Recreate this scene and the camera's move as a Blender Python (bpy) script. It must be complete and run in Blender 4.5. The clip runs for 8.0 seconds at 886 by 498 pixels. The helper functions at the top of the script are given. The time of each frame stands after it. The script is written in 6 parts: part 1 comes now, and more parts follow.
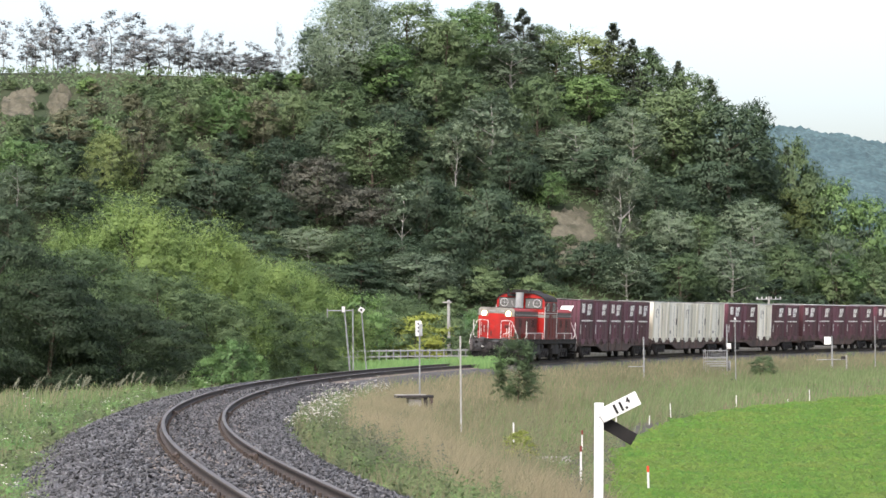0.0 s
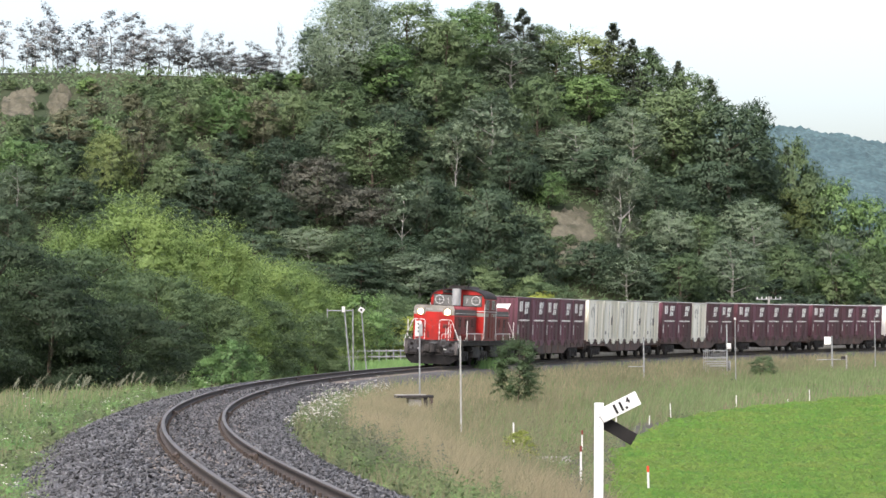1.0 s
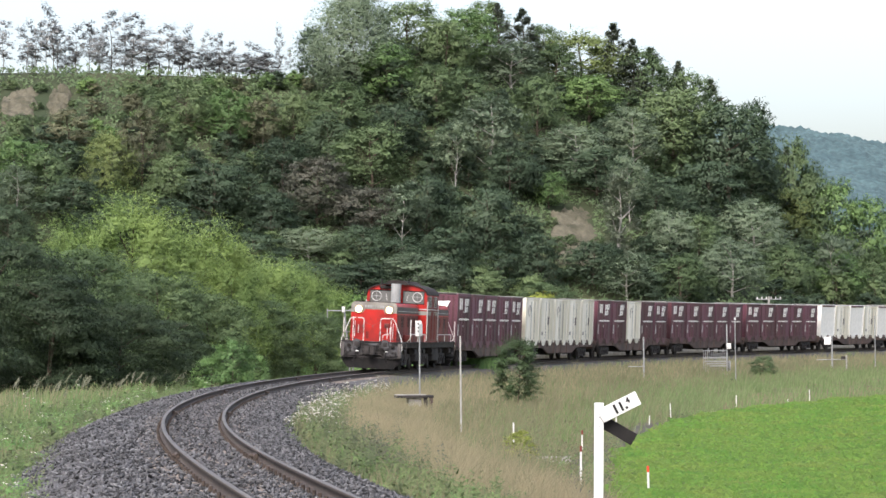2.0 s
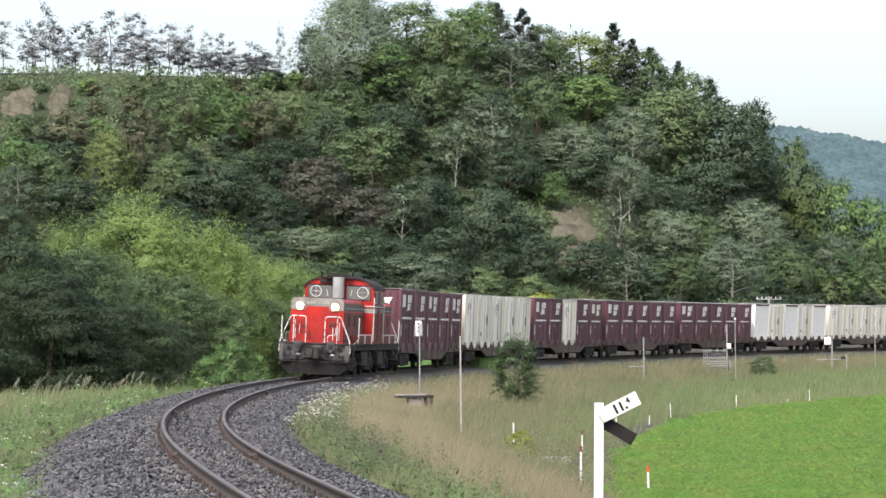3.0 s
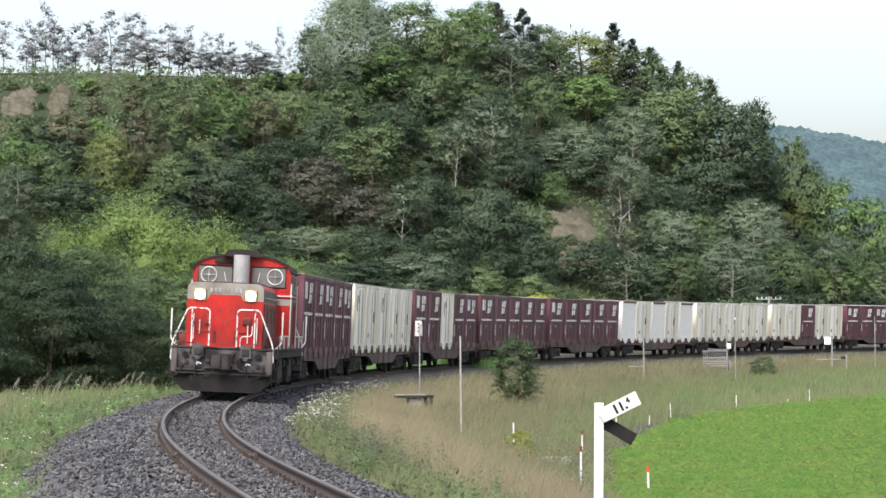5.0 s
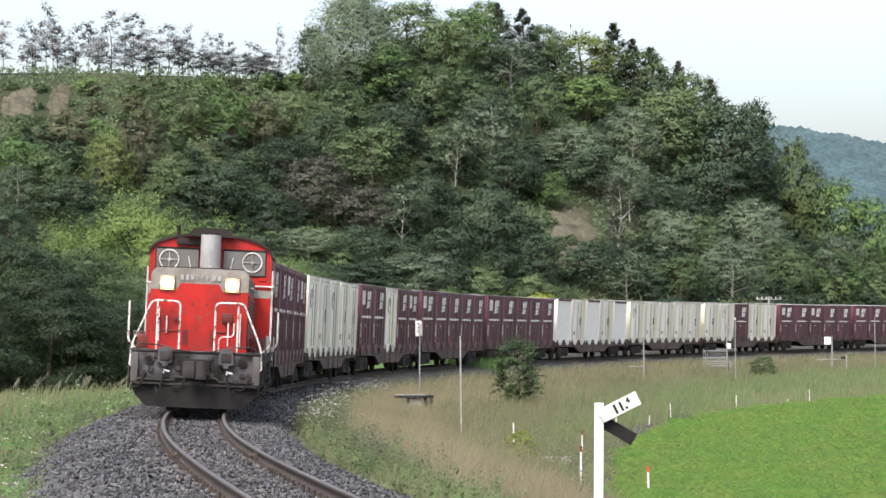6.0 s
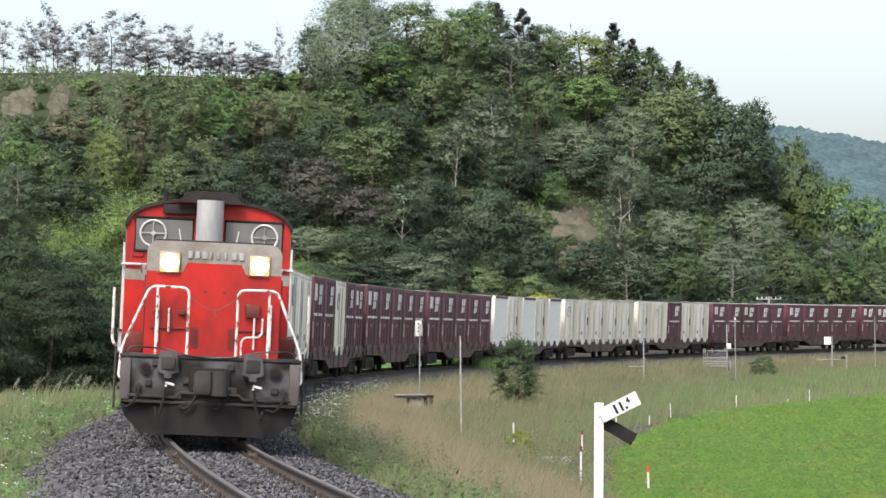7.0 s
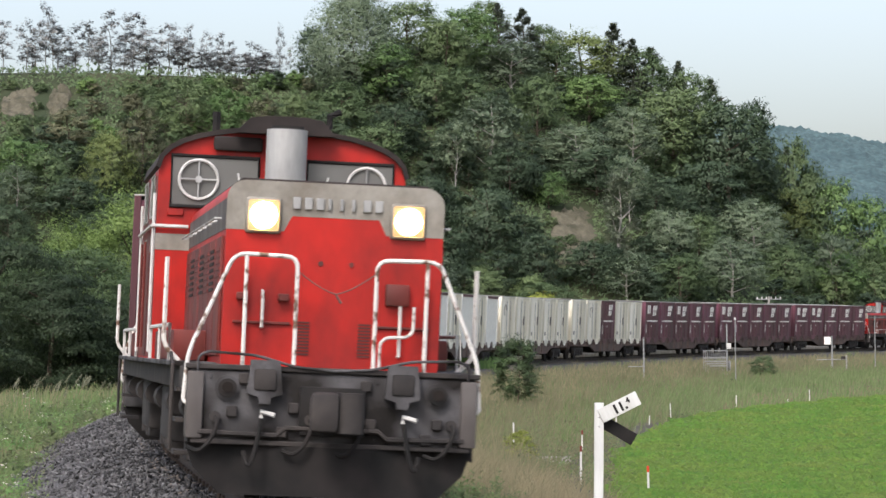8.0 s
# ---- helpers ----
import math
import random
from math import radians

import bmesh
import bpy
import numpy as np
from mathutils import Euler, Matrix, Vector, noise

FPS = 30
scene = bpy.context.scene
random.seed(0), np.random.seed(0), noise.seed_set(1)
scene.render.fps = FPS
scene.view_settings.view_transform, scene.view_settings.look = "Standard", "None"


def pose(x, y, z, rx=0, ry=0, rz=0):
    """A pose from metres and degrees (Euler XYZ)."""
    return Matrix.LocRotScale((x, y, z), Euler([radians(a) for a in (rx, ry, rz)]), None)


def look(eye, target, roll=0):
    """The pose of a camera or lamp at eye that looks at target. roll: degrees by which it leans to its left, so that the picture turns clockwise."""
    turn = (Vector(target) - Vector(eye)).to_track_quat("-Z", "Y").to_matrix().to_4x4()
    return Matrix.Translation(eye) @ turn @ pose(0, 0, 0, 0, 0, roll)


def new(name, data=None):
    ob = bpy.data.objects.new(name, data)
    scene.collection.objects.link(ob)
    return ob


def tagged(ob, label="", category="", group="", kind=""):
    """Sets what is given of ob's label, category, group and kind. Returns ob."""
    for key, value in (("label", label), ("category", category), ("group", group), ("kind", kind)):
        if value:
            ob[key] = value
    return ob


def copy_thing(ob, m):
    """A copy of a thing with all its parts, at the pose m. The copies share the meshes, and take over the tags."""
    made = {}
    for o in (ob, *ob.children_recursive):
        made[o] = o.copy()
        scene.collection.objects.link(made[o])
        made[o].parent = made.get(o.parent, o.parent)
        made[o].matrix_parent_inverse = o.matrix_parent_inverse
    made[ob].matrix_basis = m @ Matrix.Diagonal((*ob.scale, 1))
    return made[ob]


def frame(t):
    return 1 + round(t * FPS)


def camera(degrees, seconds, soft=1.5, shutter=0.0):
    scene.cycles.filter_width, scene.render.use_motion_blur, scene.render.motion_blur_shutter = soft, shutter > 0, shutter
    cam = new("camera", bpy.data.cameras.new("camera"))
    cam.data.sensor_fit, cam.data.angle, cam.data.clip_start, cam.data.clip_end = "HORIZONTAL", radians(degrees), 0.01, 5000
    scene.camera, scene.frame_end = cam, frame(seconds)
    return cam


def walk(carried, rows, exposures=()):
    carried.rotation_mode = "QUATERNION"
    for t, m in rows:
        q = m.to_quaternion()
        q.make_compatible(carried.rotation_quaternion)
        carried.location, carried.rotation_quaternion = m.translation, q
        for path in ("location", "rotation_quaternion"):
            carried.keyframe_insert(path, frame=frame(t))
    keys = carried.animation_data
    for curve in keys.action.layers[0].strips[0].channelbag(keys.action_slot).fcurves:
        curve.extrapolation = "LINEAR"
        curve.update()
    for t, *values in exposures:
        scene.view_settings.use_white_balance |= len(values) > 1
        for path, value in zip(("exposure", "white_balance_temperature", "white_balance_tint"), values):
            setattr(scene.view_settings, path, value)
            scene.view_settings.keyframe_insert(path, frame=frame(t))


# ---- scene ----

cam = camera(15.72, 8.0, 1.5, 0.3)
EYE = (0.0, 0.0, 1.49)
STAND = look(EYE, (0.0, 100.0, 1.49 + 100 * math.tan(radians(1.644))), -0.54)
# the clip darkens a little as the bright locomotive fills the view
walk(cam, [(0.0, STAND), (8.0, STAND)], [(0.0, 1.24, 6450, 12.5), (4.0, 1.21, 6450, 12.5), (6.5, 1.15, 6450, 12.5), (7.5, 1.01, 6450, 12.5), (8.0, 0.88, 6450, 12.5)])

# ---------------------------------------------------------------- light
world = bpy.data.worlds.new("overcast_sky")
scene.world = world
world.use_nodes = True
SUN_EL, SUN_AZ = radians(50), radians(200)      # azimuth clockwise from +y


def make_sky():
    nt = world.node_tree
    bg = nt.nodes["Background"]
    sky = nt.nodes.new("ShaderNodeTexSky")
    sky.sky_type = "NISHITA"
    sky.sun_disc = False
    sky.sun_elevation, sky.sun_rotation = SUN_EL, SUN_AZ
    sky.dust_density, sky.air_density, sky.ozone_density = 3.9, 1.0, 1.0
    soft = nt.nodes.new("ShaderNodeHueSaturation")
    soft.inputs["Saturation"].default_value = 0.72
    nt.links.new(sky.outputs[0], soft.inputs["Color"])
    nt.links.new(soft.outputs[0], bg.inputs[0])
    bg.inputs[1].default_value = 0.15


make_sky()
sun = new("sun", bpy.data.lights.new("sun", "SUN"))
sun.data.energy, sun.data.angle, sun.data.color = 1.15, radians(14), (1.0, 0.97, 0.92)
SUN_DIR = Vector((math.sin(SUN_AZ) * math.cos(SUN_EL), math.cos(SUN_AZ) * math.cos(SUN_EL), math.sin(SUN_EL)))
sun.matrix_world = look((SUN_DIR * 60), (0, 0, 0))

# ---------------------------------------------------------------- materials


def mat(name, col, rough=0.7, metal=0.0, var=0.25, scale=3.0, bump=0.0, bscale=60.0, col2=None, rnd=0.0, island=0.0,
        trans=0.0, emit=0.0, streak=None, coords="Object", fine=0.0, edge=(0.35, 0.65)):
    """A surface with two scales of variation: broad stains (col to col2), fine grain, and relief."""
    m = bpy.data.materials.new(name)
    m.use_nodes = True
    nt = m.node_tree
    N, L = nt.nodes, nt.links
    p = N["Principled BSDF"]
    out = N["Material Output"]
    tc = N.new("ShaderNodeTexCoord")
    src = tc.outputs[coords]
    if streak:
        mp = N.new("ShaderNodeMapping")
        mp.inputs["Scale"].default_value = streak
        L.new(src, mp.inputs["Vector"])
        src = mp.outputs[0]
    n1 = N.new("ShaderNodeTexNoise")
    n1.inputs["Scale"].default_value, n1.inputs["Detail"].default_value = scale, 5.0
    L.new(src, n1.inputs["Vector"])
    ramp = N.new("ShaderNodeMapRange")
    ramp.inputs[1].default_value, ramp.inputs[2].default_value = edge
    L.new(n1.outputs["Fac"], ramp.inputs[0])
    mix = N.new("ShaderNodeMix")
    mix.data_type = "RGBA"
    c2 = col2 or tuple(c * (1 - var) for c in col)
    mix.inputs["A"].default_value, mix.inputs["B"].default_value = (*col, 1), (*c2, 1)
    L.new(ramp.outputs[0], mix.inputs["Factor"])
    hsv = N.new("ShaderNodeHueSaturation")
    L.new(mix.outputs["Result"], hsv.inputs["Color"])
    val = None
    terms = []
    if rnd:
        oi = N.new("ShaderNodeObjectInfo")
        terms.append((oi.outputs["Random"], rnd))
        hue = N.new("ShaderNodeMapRange")
        hue.inputs[3].default_value, hue.inputs[4].default_value = 0.5 + 0.045 * rnd, 0.5 - 0.045 * rnd
        L.new(oi.outputs["Random"], hue.inputs[0])
        L.new(hue.outputs[0], hsv.inputs["Hue"])
    if island:
        ge = N.new("ShaderNodeNewGeometry")
        terms.append((ge.outputs["Random Per Island"], island))
    if fine:
        n3 = N.new("ShaderNodeTexNoise")
        n3.inputs["Scale"].default_value, n3.inputs["Detail"].default_value = bscale, 3.0
        L.new(src, n3.inputs["Vector"])
        terms.append((n3.outputs["Fac"], fine))
    for sock, amt in terms:
        r = N.new("ShaderNodeMapRange")
        r.inputs[3].default_value, r.inputs[4].default_value = 1 - amt, 1 + amt
        L.new(sock, r.inputs[0])
        if val is None:
            val = r.outputs[0]
        else:
            mm = N.new("ShaderNodeMath")
            mm.operation = "MULTIPLY"
            L.new(val, mm.inputs[0]), L.new(r.outputs[0], mm.inputs[1])
            val = mm.outputs[0]
    if val is not None:
        L.new(val, hsv.inputs["Value"])
    L.new(hsv.outputs[0], p.inputs["Base Color"])
    p.inputs["Roughness"].default_value, p.inputs["Metallic"].default_value = rough, metal
    p.inputs["Specular IOR Level"].default_value = 0.35
    if bump:
        n2 = N.new("ShaderNodeTexNoise")
        n2.inputs["Scale"].default_value, n2.inputs["Detail"].default_value = bscale, 4.0
        L.new(src, n2.inputs["Vector"])
        b = N.new("ShaderNodeBump")
        b.inputs["Strength"].default_value, b.inputs["Distance"].default_value = bump, 0.02
        L.new(n2.outputs["Fac"], b.inputs["Height"])
        L.new(b.outputs[0], p.inputs["Normal"])
    if emit:
        p.inputs["Emission Color"].default_value = (*col, 1)
        p.inputs["Emission Strength"].default_value = emit
    if trans:
        t = N.new("ShaderNodeBsdfTranslucent")
        L.new(hsv.outputs[0], t.inputs["Color"])
        ms = N.new("ShaderNodeMixShader")
        ms.inputs[0].default_value = trans
        L.new(p.outputs[0], ms.inputs[1]), L.new(t.outputs[0], ms.inputs[2])
        L.new(ms.outputs[0], out.inputs["Surface"])
    return m


LEAF = (2.36, 2.28, 3.25)


def leafmat(name, col, col2, rnd=0.25, island=0.12, trans=0.3, scale=0.35):
    col, col2 = tuple(c * k for c, k in zip(col, LEAF)), tuple(c * k for c, k in zip(col2, LEAF))
    return mat(name, col, 0.6, 0, scale=scale, col2=col2, rnd=rnd, island=island, trans=trans)


M = {
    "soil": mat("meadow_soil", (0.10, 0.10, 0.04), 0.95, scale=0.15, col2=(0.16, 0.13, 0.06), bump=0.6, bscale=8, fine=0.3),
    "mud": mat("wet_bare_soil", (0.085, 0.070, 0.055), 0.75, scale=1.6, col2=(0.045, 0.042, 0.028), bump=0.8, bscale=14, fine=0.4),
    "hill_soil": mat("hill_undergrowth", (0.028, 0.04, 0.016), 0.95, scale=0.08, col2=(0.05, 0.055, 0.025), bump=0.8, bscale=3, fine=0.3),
    "cliff": mat("bare_earth_cliff", (0.120, 0.108, 0.076), 0.95, scale=0.7, col2=(0.05, 0.048, 0.03), bump=1.0, bscale=2.2, fine=0.5),
    "ballast": mat("ballast_bed", (0.085, 0.082, 0.084), 0.95, scale=0.6, col2=(0.06, 0.056, 0.056), bump=1.0, bscale=22, fine=0.5),
    "stone": mat("ballast_stone", (0.108, 0.107, 0.110), 0.9, scale=1.0, col2=(0.058, 0.057, 0.060), island=0.9),
    "rail_side": mat("rusty_rail", (0.080, 0.060, 0.048), 0.8, 0.1, scale=4, col2=(0.055, 0.042, 0.035), bump=0.3, bscale=80),
    "rail_top": mat("polished_rail_head", (0.15, 0.132, 0.115), 0.58, 0.35, var=0.3, scale=3),
    "sleeper": mat("weathered_sleeper", (0.20, 0.17, 0.145), 0.9, scale=6, col2=(0.12, 0.10, 0.09), bump=0.6, bscale=40, rnd=0.25),
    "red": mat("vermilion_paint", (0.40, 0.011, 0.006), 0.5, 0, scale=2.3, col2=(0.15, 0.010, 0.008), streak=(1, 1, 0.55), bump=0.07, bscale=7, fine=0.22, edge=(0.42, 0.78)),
    # darker red for the flanks: grime and side shade in one colour
    "red_dirty_shaded": mat("grimy_shaded_red_paint", (0.19, 0.028, 0.022), 0.6, 0, scale=1.6, col2=(0.085, 0.024, 0.020), streak=(1, 1, 0.35)),
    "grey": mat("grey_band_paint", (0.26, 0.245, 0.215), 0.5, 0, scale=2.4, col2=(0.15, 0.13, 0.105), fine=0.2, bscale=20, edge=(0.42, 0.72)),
    # darker copy of the band grey, with dirt and flank shade mixed in
    "grey_dirty_shaded": mat("grimy_shaded_grey_paint", (0.115, 0.105, 0.10), 0.6, 0, scale=2.0, col2=(0.055, 0.045, 0.042), streak=(1, 1, 0.4)),
    "roof": mat("sooty_roof", (0.012, 0.010, 0.010), 0.95, 0, scale=1.5, col2=(0.035, 0.028, 0.026)),
    "silver": mat("dull_silver_sheet", (0.38, 0.38, 0.375), 0.55, 0.15, scale=2.4, col2=(0.22, 0.22, 0.215), streak=(1, 1, 0.3), fine=0.2, bscale=14),
    "under": mat("grimy_underframe", (0.022, 0.020, 0.020), 0.85, 0, scale=2.5, col2=(0.05, 0.043, 0.04), bump=0.2, bscale=25),
    "beam": mat("dusty_grey_beam", (0.078, 0.075, 0.078), 0.85, 0, scale=2.0, col2=(0.010, 0.008, 0.007), bump=0.3, bscale=16, fine=0.5, edge=(0.40, 0.58)),
    "black": mat("black_steel", (0.008, 0.008, 0.008), 0.92, 0, scale=3, col2=(0.02, 0.017, 0.016)),
    "chipped": mat("chipped_white_enamel", (0.62, 0.60, 0.57), 0.5, 0, scale=9, col2=(0.13, 0.075, 0.05), edge=(0.54, 0.64), fine=0.15),
    "lens_dark": mat("dark_lamp_lens", (0.020, 0.016, 0.016), 0.10),
    "white": mat("white_enamel", (0.60, 0.59, 0.57), 0.5, 0, var=0.25, scale=4),
    "whitewood": mat("weathered_white_board", (0.66, 0.67, 0.67), 0.6, 0, scale=3, col2=(0.55, 0.55, 0.53), streak=(4, 4, 0.6), fine=0.08, bscale=30),
    "panel": mat("white_panel_paint", (0.88, 0.86, 0.81), 0.5, 0, var=0.12, scale=4),
    "whitewall": mat("weathered_white_container", (0.87, 0.85, 0.78), 0.55, 0, scale=1.3, col2=(0.62, 0.58, 0.46), streak=(1, 1, 0.2), rnd=0.14, fine=0.1, bscale=5),
    "maroon": mat("faded_maroon_container", (0.130, 0.044, 0.062), 0.55, 0, scale=1.1, col2=(0.080, 0.034, 0.044), streak=(1, 1, 0.3), rnd=0.35, fine=0.18, bscale=9),
    "brownsteel": mat("rust_brown_wagon_steel", (0.13, 0.085, 0.072), 0.8, 0, scale=1.4, col2=(0.07, 0.052, 0.046), bump=0.2, bscale=20),
    "glass": mat("dark_window_glass", (0.15, 0.148, 0.142), 0.22, 0, var=0.3, scale=1),
    "lamp": mat("lit_headlamp", (1.0, 0.80, 0.42), 0.3, 0, var=0.0, emit=14.0),
    "glow": mat("lit_lamp_reflector", (0.42, 0.27, 0.13), 0.3, 0, var=0.1, emit=0.7),
    "lamp_off": mat("lamp_lens", (0.22, 0.22, 0.21), 0.15),
    "concrete": mat("grey_concrete", (0.36, 0.35, 0.33), 0.9, scale=3, col2=(0.25, 0.24, 0.22), bump=0.3, bscale=30),
    "galv": mat("galvanised_steel", (0.30, 0.31, 0.31), 0.55, 0.2, scale=5, col2=(0.20, 0.20, 0.20)),
    "bark": mat("tree_bark", (0.11, 0.085, 0.06), 0.95, scale=3, col2=(0.06, 0.048, 0.038), bump=0.6, bscale=12),
    "birch": mat("pale_bark", (0.42, 0.40, 0.36), 0.9, scale=3, col2=(0.22, 0.20, 0.18), bump=0.4, bscale=12),
    "orange": mat("red_stake_tip", (0.6, 0.06, 0.02), 0.6),
    "leaf_mid": leafmat("broadleaf_green", (0.058, 0.086, 0.026), (0.040, 0.061, 0.019)),
    "leaf_dark": leafmat("dark_leaf_green", (0.027, 0.044, 0.016), (0.020, 0.033, 0.013)),
    "weed_dark": leafmat("dark_weed_leaf", (0.033, 0.048, 0.015), (0.048, 0.055, 0.019), rnd=0, island=0.3, scale=0.8),
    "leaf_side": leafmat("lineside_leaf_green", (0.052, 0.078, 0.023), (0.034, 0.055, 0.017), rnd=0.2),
    # alder leaves with their shade put into a darker green
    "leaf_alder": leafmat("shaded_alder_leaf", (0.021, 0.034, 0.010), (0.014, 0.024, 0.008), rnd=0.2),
    "leaf_grey": leafmat("silvery_leaf", (0.078, 0.104, 0.046), (0.054, 0.076, 0.032)),
    "leaf_bright": leafmat("bright_leaf_green", (0.068, 0.118, 0.028), (0.046, 0.088, 0.022)),
    "leaf_fresh": leafmat("fresh_leaf_green", (0.074, 0.118, 0.028), (0.052, 0.092, 0.022)),
    "leaf_willow": leafmat("willow_leaf_green", (0.094, 0.134, 0.027), (0.068, 0.106, 0.022), rnd=0.15),
    "leaf_brown": leafmat("browning_leaf", (0.062, 0.066, 0.026), (0.048, 0.052, 0.020)),
    "leaf_fir": leafmat("conifer_needles", (0.046, 0.056, 0.026), (0.034, 0.044, 0.019)),
    "leaf_rust": leafmat("brownish_seeding_leaf", (0.048, 0.048, 0.026), (0.034, 0.038, 0.018)),
    "leaf_silver": leafmat("upturned_pale_leaf", (0.108, 0.126, 0.062), (0.078, 0.096, 0.042)),
    "leaf_olive": leafmat("yellowing_green_leaf", (0.080, 0.104, 0.024), (0.060, 0.080, 0.020)),
    "leaf_yellow": leafmat("yellow_green_leaf", (0.110, 0.130, 0.016), (0.076, 0.104, 0.018)),
    "leaf_sil": leafmat("thin_windblown_leaf", (0.12, 0.125, 0.085), (0.075, 0.08, 0.055)),
    "crop": leafmat("field_crop_leaf", (0.033, 0.078, 0.007), (0.056, 0.084, 0.011), rnd=0, island=0.22, scale=0.7),
    "straw": leafmat("dry_grass", (0.104, 0.093, 0.040), (0.072, 0.069, 0.027), rnd=0, island=0.2, scale=0.25),
    "bank": leafmat("lush_bank_grass", (0.050, 0.105, 0.022), (0.070, 0.115, 0.025), rnd=0, island=0.2, scale=0.4),
    "plume": leafmat("reed_plume", (0.080, 0.084, 0.042), (0.060, 0.068, 0.030), rnd=0, island=0.2),
    "olive": leafmat("fading_grass", (0.070, 0.068, 0.026), (0.048, 0.051, 0.018), rnd=0, island=0.22, scale=0.4),
    "grass": leafmat("verge_grass", (0.040, 0.066, 0.015), (0.060, 0.077, 0.023), rnd=0, island=0.3, scale=0.5),
    "flower": leafmat("white_flower_heads", (0.27, 0.26, 0.17), (0.19, 0.20, 0.12), rnd=0, island=0.2),
    # distance haze is put into this blue-green ridge colour
    "far": mat("far_hazed_ridge", (0.068, 0.112, 0.118), 1.0, scale=0.02, col2=(0.046, 0.080, 0.086), fine=0.8, bscale=0.11, bump=1.0),
}

# ---------------------------------------------------------------- builders


def mesh_of(name, bm, material):
    me = bpy.data.meshes.new(name)
    bm.to_mesh(me)
    bm.free()
    me.polygons.foreach_set("use_smooth", np.ones(len(me.polygons), bool))
    me.set_sharp_from_angle(angle=radians(38))
    me.materials.append(M[material])
    return me


def part(name, bm, material, parent, label=""):
    """Links a bmesh as one mesh object under a thing or a part."""
    ob = new(name, mesh_of(name, bm, material))
    ob.parent = parent
    if label:
        tagged(ob, label)
    return ob


def thing(name, label, category, group="", kind=""):
    return tagged(new(name), label, category, group, kind)


def from_arrays(name, verts, faces, material):
    me = bpy.data.meshes.new(name)
    verts = np.asarray(verts, dtype=np.float32)
    faces = np.asarray(faces, dtype=np.int32)
    n, k = faces.shape
    me.vertices.add(len(verts))
    me.vertices.foreach_set("co", verts.ravel())
    me.loops.add(n * k)
    me.loops.foreach_set("vertex_index", faces.ravel())
    me.polygons.add(n)
    me.polygons.foreach_set("loop_start", np.arange(0, n * k, k, dtype=np.int32))
    me.update(calc_edges=True)
    me.materials.append(M[material])
    return me


def bx(bm, x0, x1, y0, y1, z0, z1, bev=0.0):
    r = bmesh.ops.create_cube(bm, size=1.0)
    vs = r["verts"]
    for v in vs:
        v.co = Vector(((x0 + x1) / 2 + v.co.x * (x1 - x0), (y0 + y1) / 2 + v.co.y * (y1 - y0), (z0 + z1) / 2 + v.co.z * (z1 - z0)))
    if bev:
        es = list({e for v in vs for e in v.link_edges})
        bmesh.ops.bevel(bm, geom=es, offset=bev, segments=2 if bev >= 0.02 else 1, affect="EDGES", profile=0.5)
    return bm


def cyl(bm, a, b, r, r2=None, seg=10, cap=True):
    a, b = Vector(a), Vector(b)
    d = b - a
    m = Matrix.Translation((a + b) / 2) @ d.to_track_quat("Z", "Y").to_matrix().to_4x4()
    bmesh.ops.create_cone(bm, cap_ends=cap, segments=seg, radius1=r, radius2=r if r2 is None else r2, depth=d.length, matrix=m)
    return bm


def tube(bm, pts, r, seg=6):
    """A bent bar through the points, in one connected skin."""
    pts = [Vector(p) for p in pts]
    ref = Vector((0.31, 0.52, 0.79)).normalized()
    shut = (pts[0] - pts[-1]).length < 1e-6
    if shut:
        pts = pts[:-1]
    n = len(pts)
    rings = []
    for i, p in enumerate(pts):
        a = pts[i - 1] if (i or shut) else p
        b = pts[(i + 1) % n] if (i < n - 1 or shut) else p
        d = (b - a).normalized()
        u = d.cross(ref).normalized()
        v = d.cross(u)
        rings.append([bm.verts.new(p + (u * math.cos(k * math.tau / seg) + v * math.sin(k * math.tau / seg)) * r) for k in range(seg)])
    for i in range(n if shut else n - 1):
        a, b = rings[i], rings[(i + 1) % n]
        for k in range(seg):
            bm.faces.new((a[k], a[(k + 1) % seg], b[(k + 1) % seg], b[k]))
    if not shut:
        bm.faces.new(rings[0][::-1]), bm.faces.new(rings[-1])
    return bm


def soft(pts, r):
    """The points of a bar with its bends rounded."""
    pts = [Vector(p) for p in pts]
    out = [pts[0]]
    for a, b, c in zip(pts[:-2], pts[1:-1], pts[2:]):
        u, v = a - b, c - b
        k = min(r, u.length * 0.45, v.length * 0.45)
        p, q = b + u.normalized() * k, b + v.normalized() * k
        out += [p, p * 0.5625 + b * 0.375 + q * 0.0625, p * 0.25 + b * 0.5 + q * 0.25, p * 0.0625 + b * 0.375 + q * 0.5625, q]
    return out + [pts[-1]]


def prism(bm, outline, y0, y1, axis="y"):
    """Extrudes an outline of (x, z) along y, or of (y, z) along x."""
    def put(p, w):
        return (p[0], w, p[1]) if axis == "y" else (w, p[0], p[1])
    a = [bm.verts.new(put(p, y0)) for p in outline]
    b = [bm.verts.new(put(p, y1)) for p in outline]
    bm.faces.new(a), bm.faces.new(b[::-1])
    for i in range(len(a)):
        j = (i + 1) % len(a)
        bm.faces.new((a[j], a[i], b[i], b[j]))
    bmesh.ops.recalc_face_normals(bm, faces=bm.faces[:])
    return bm


B = bmesh.new

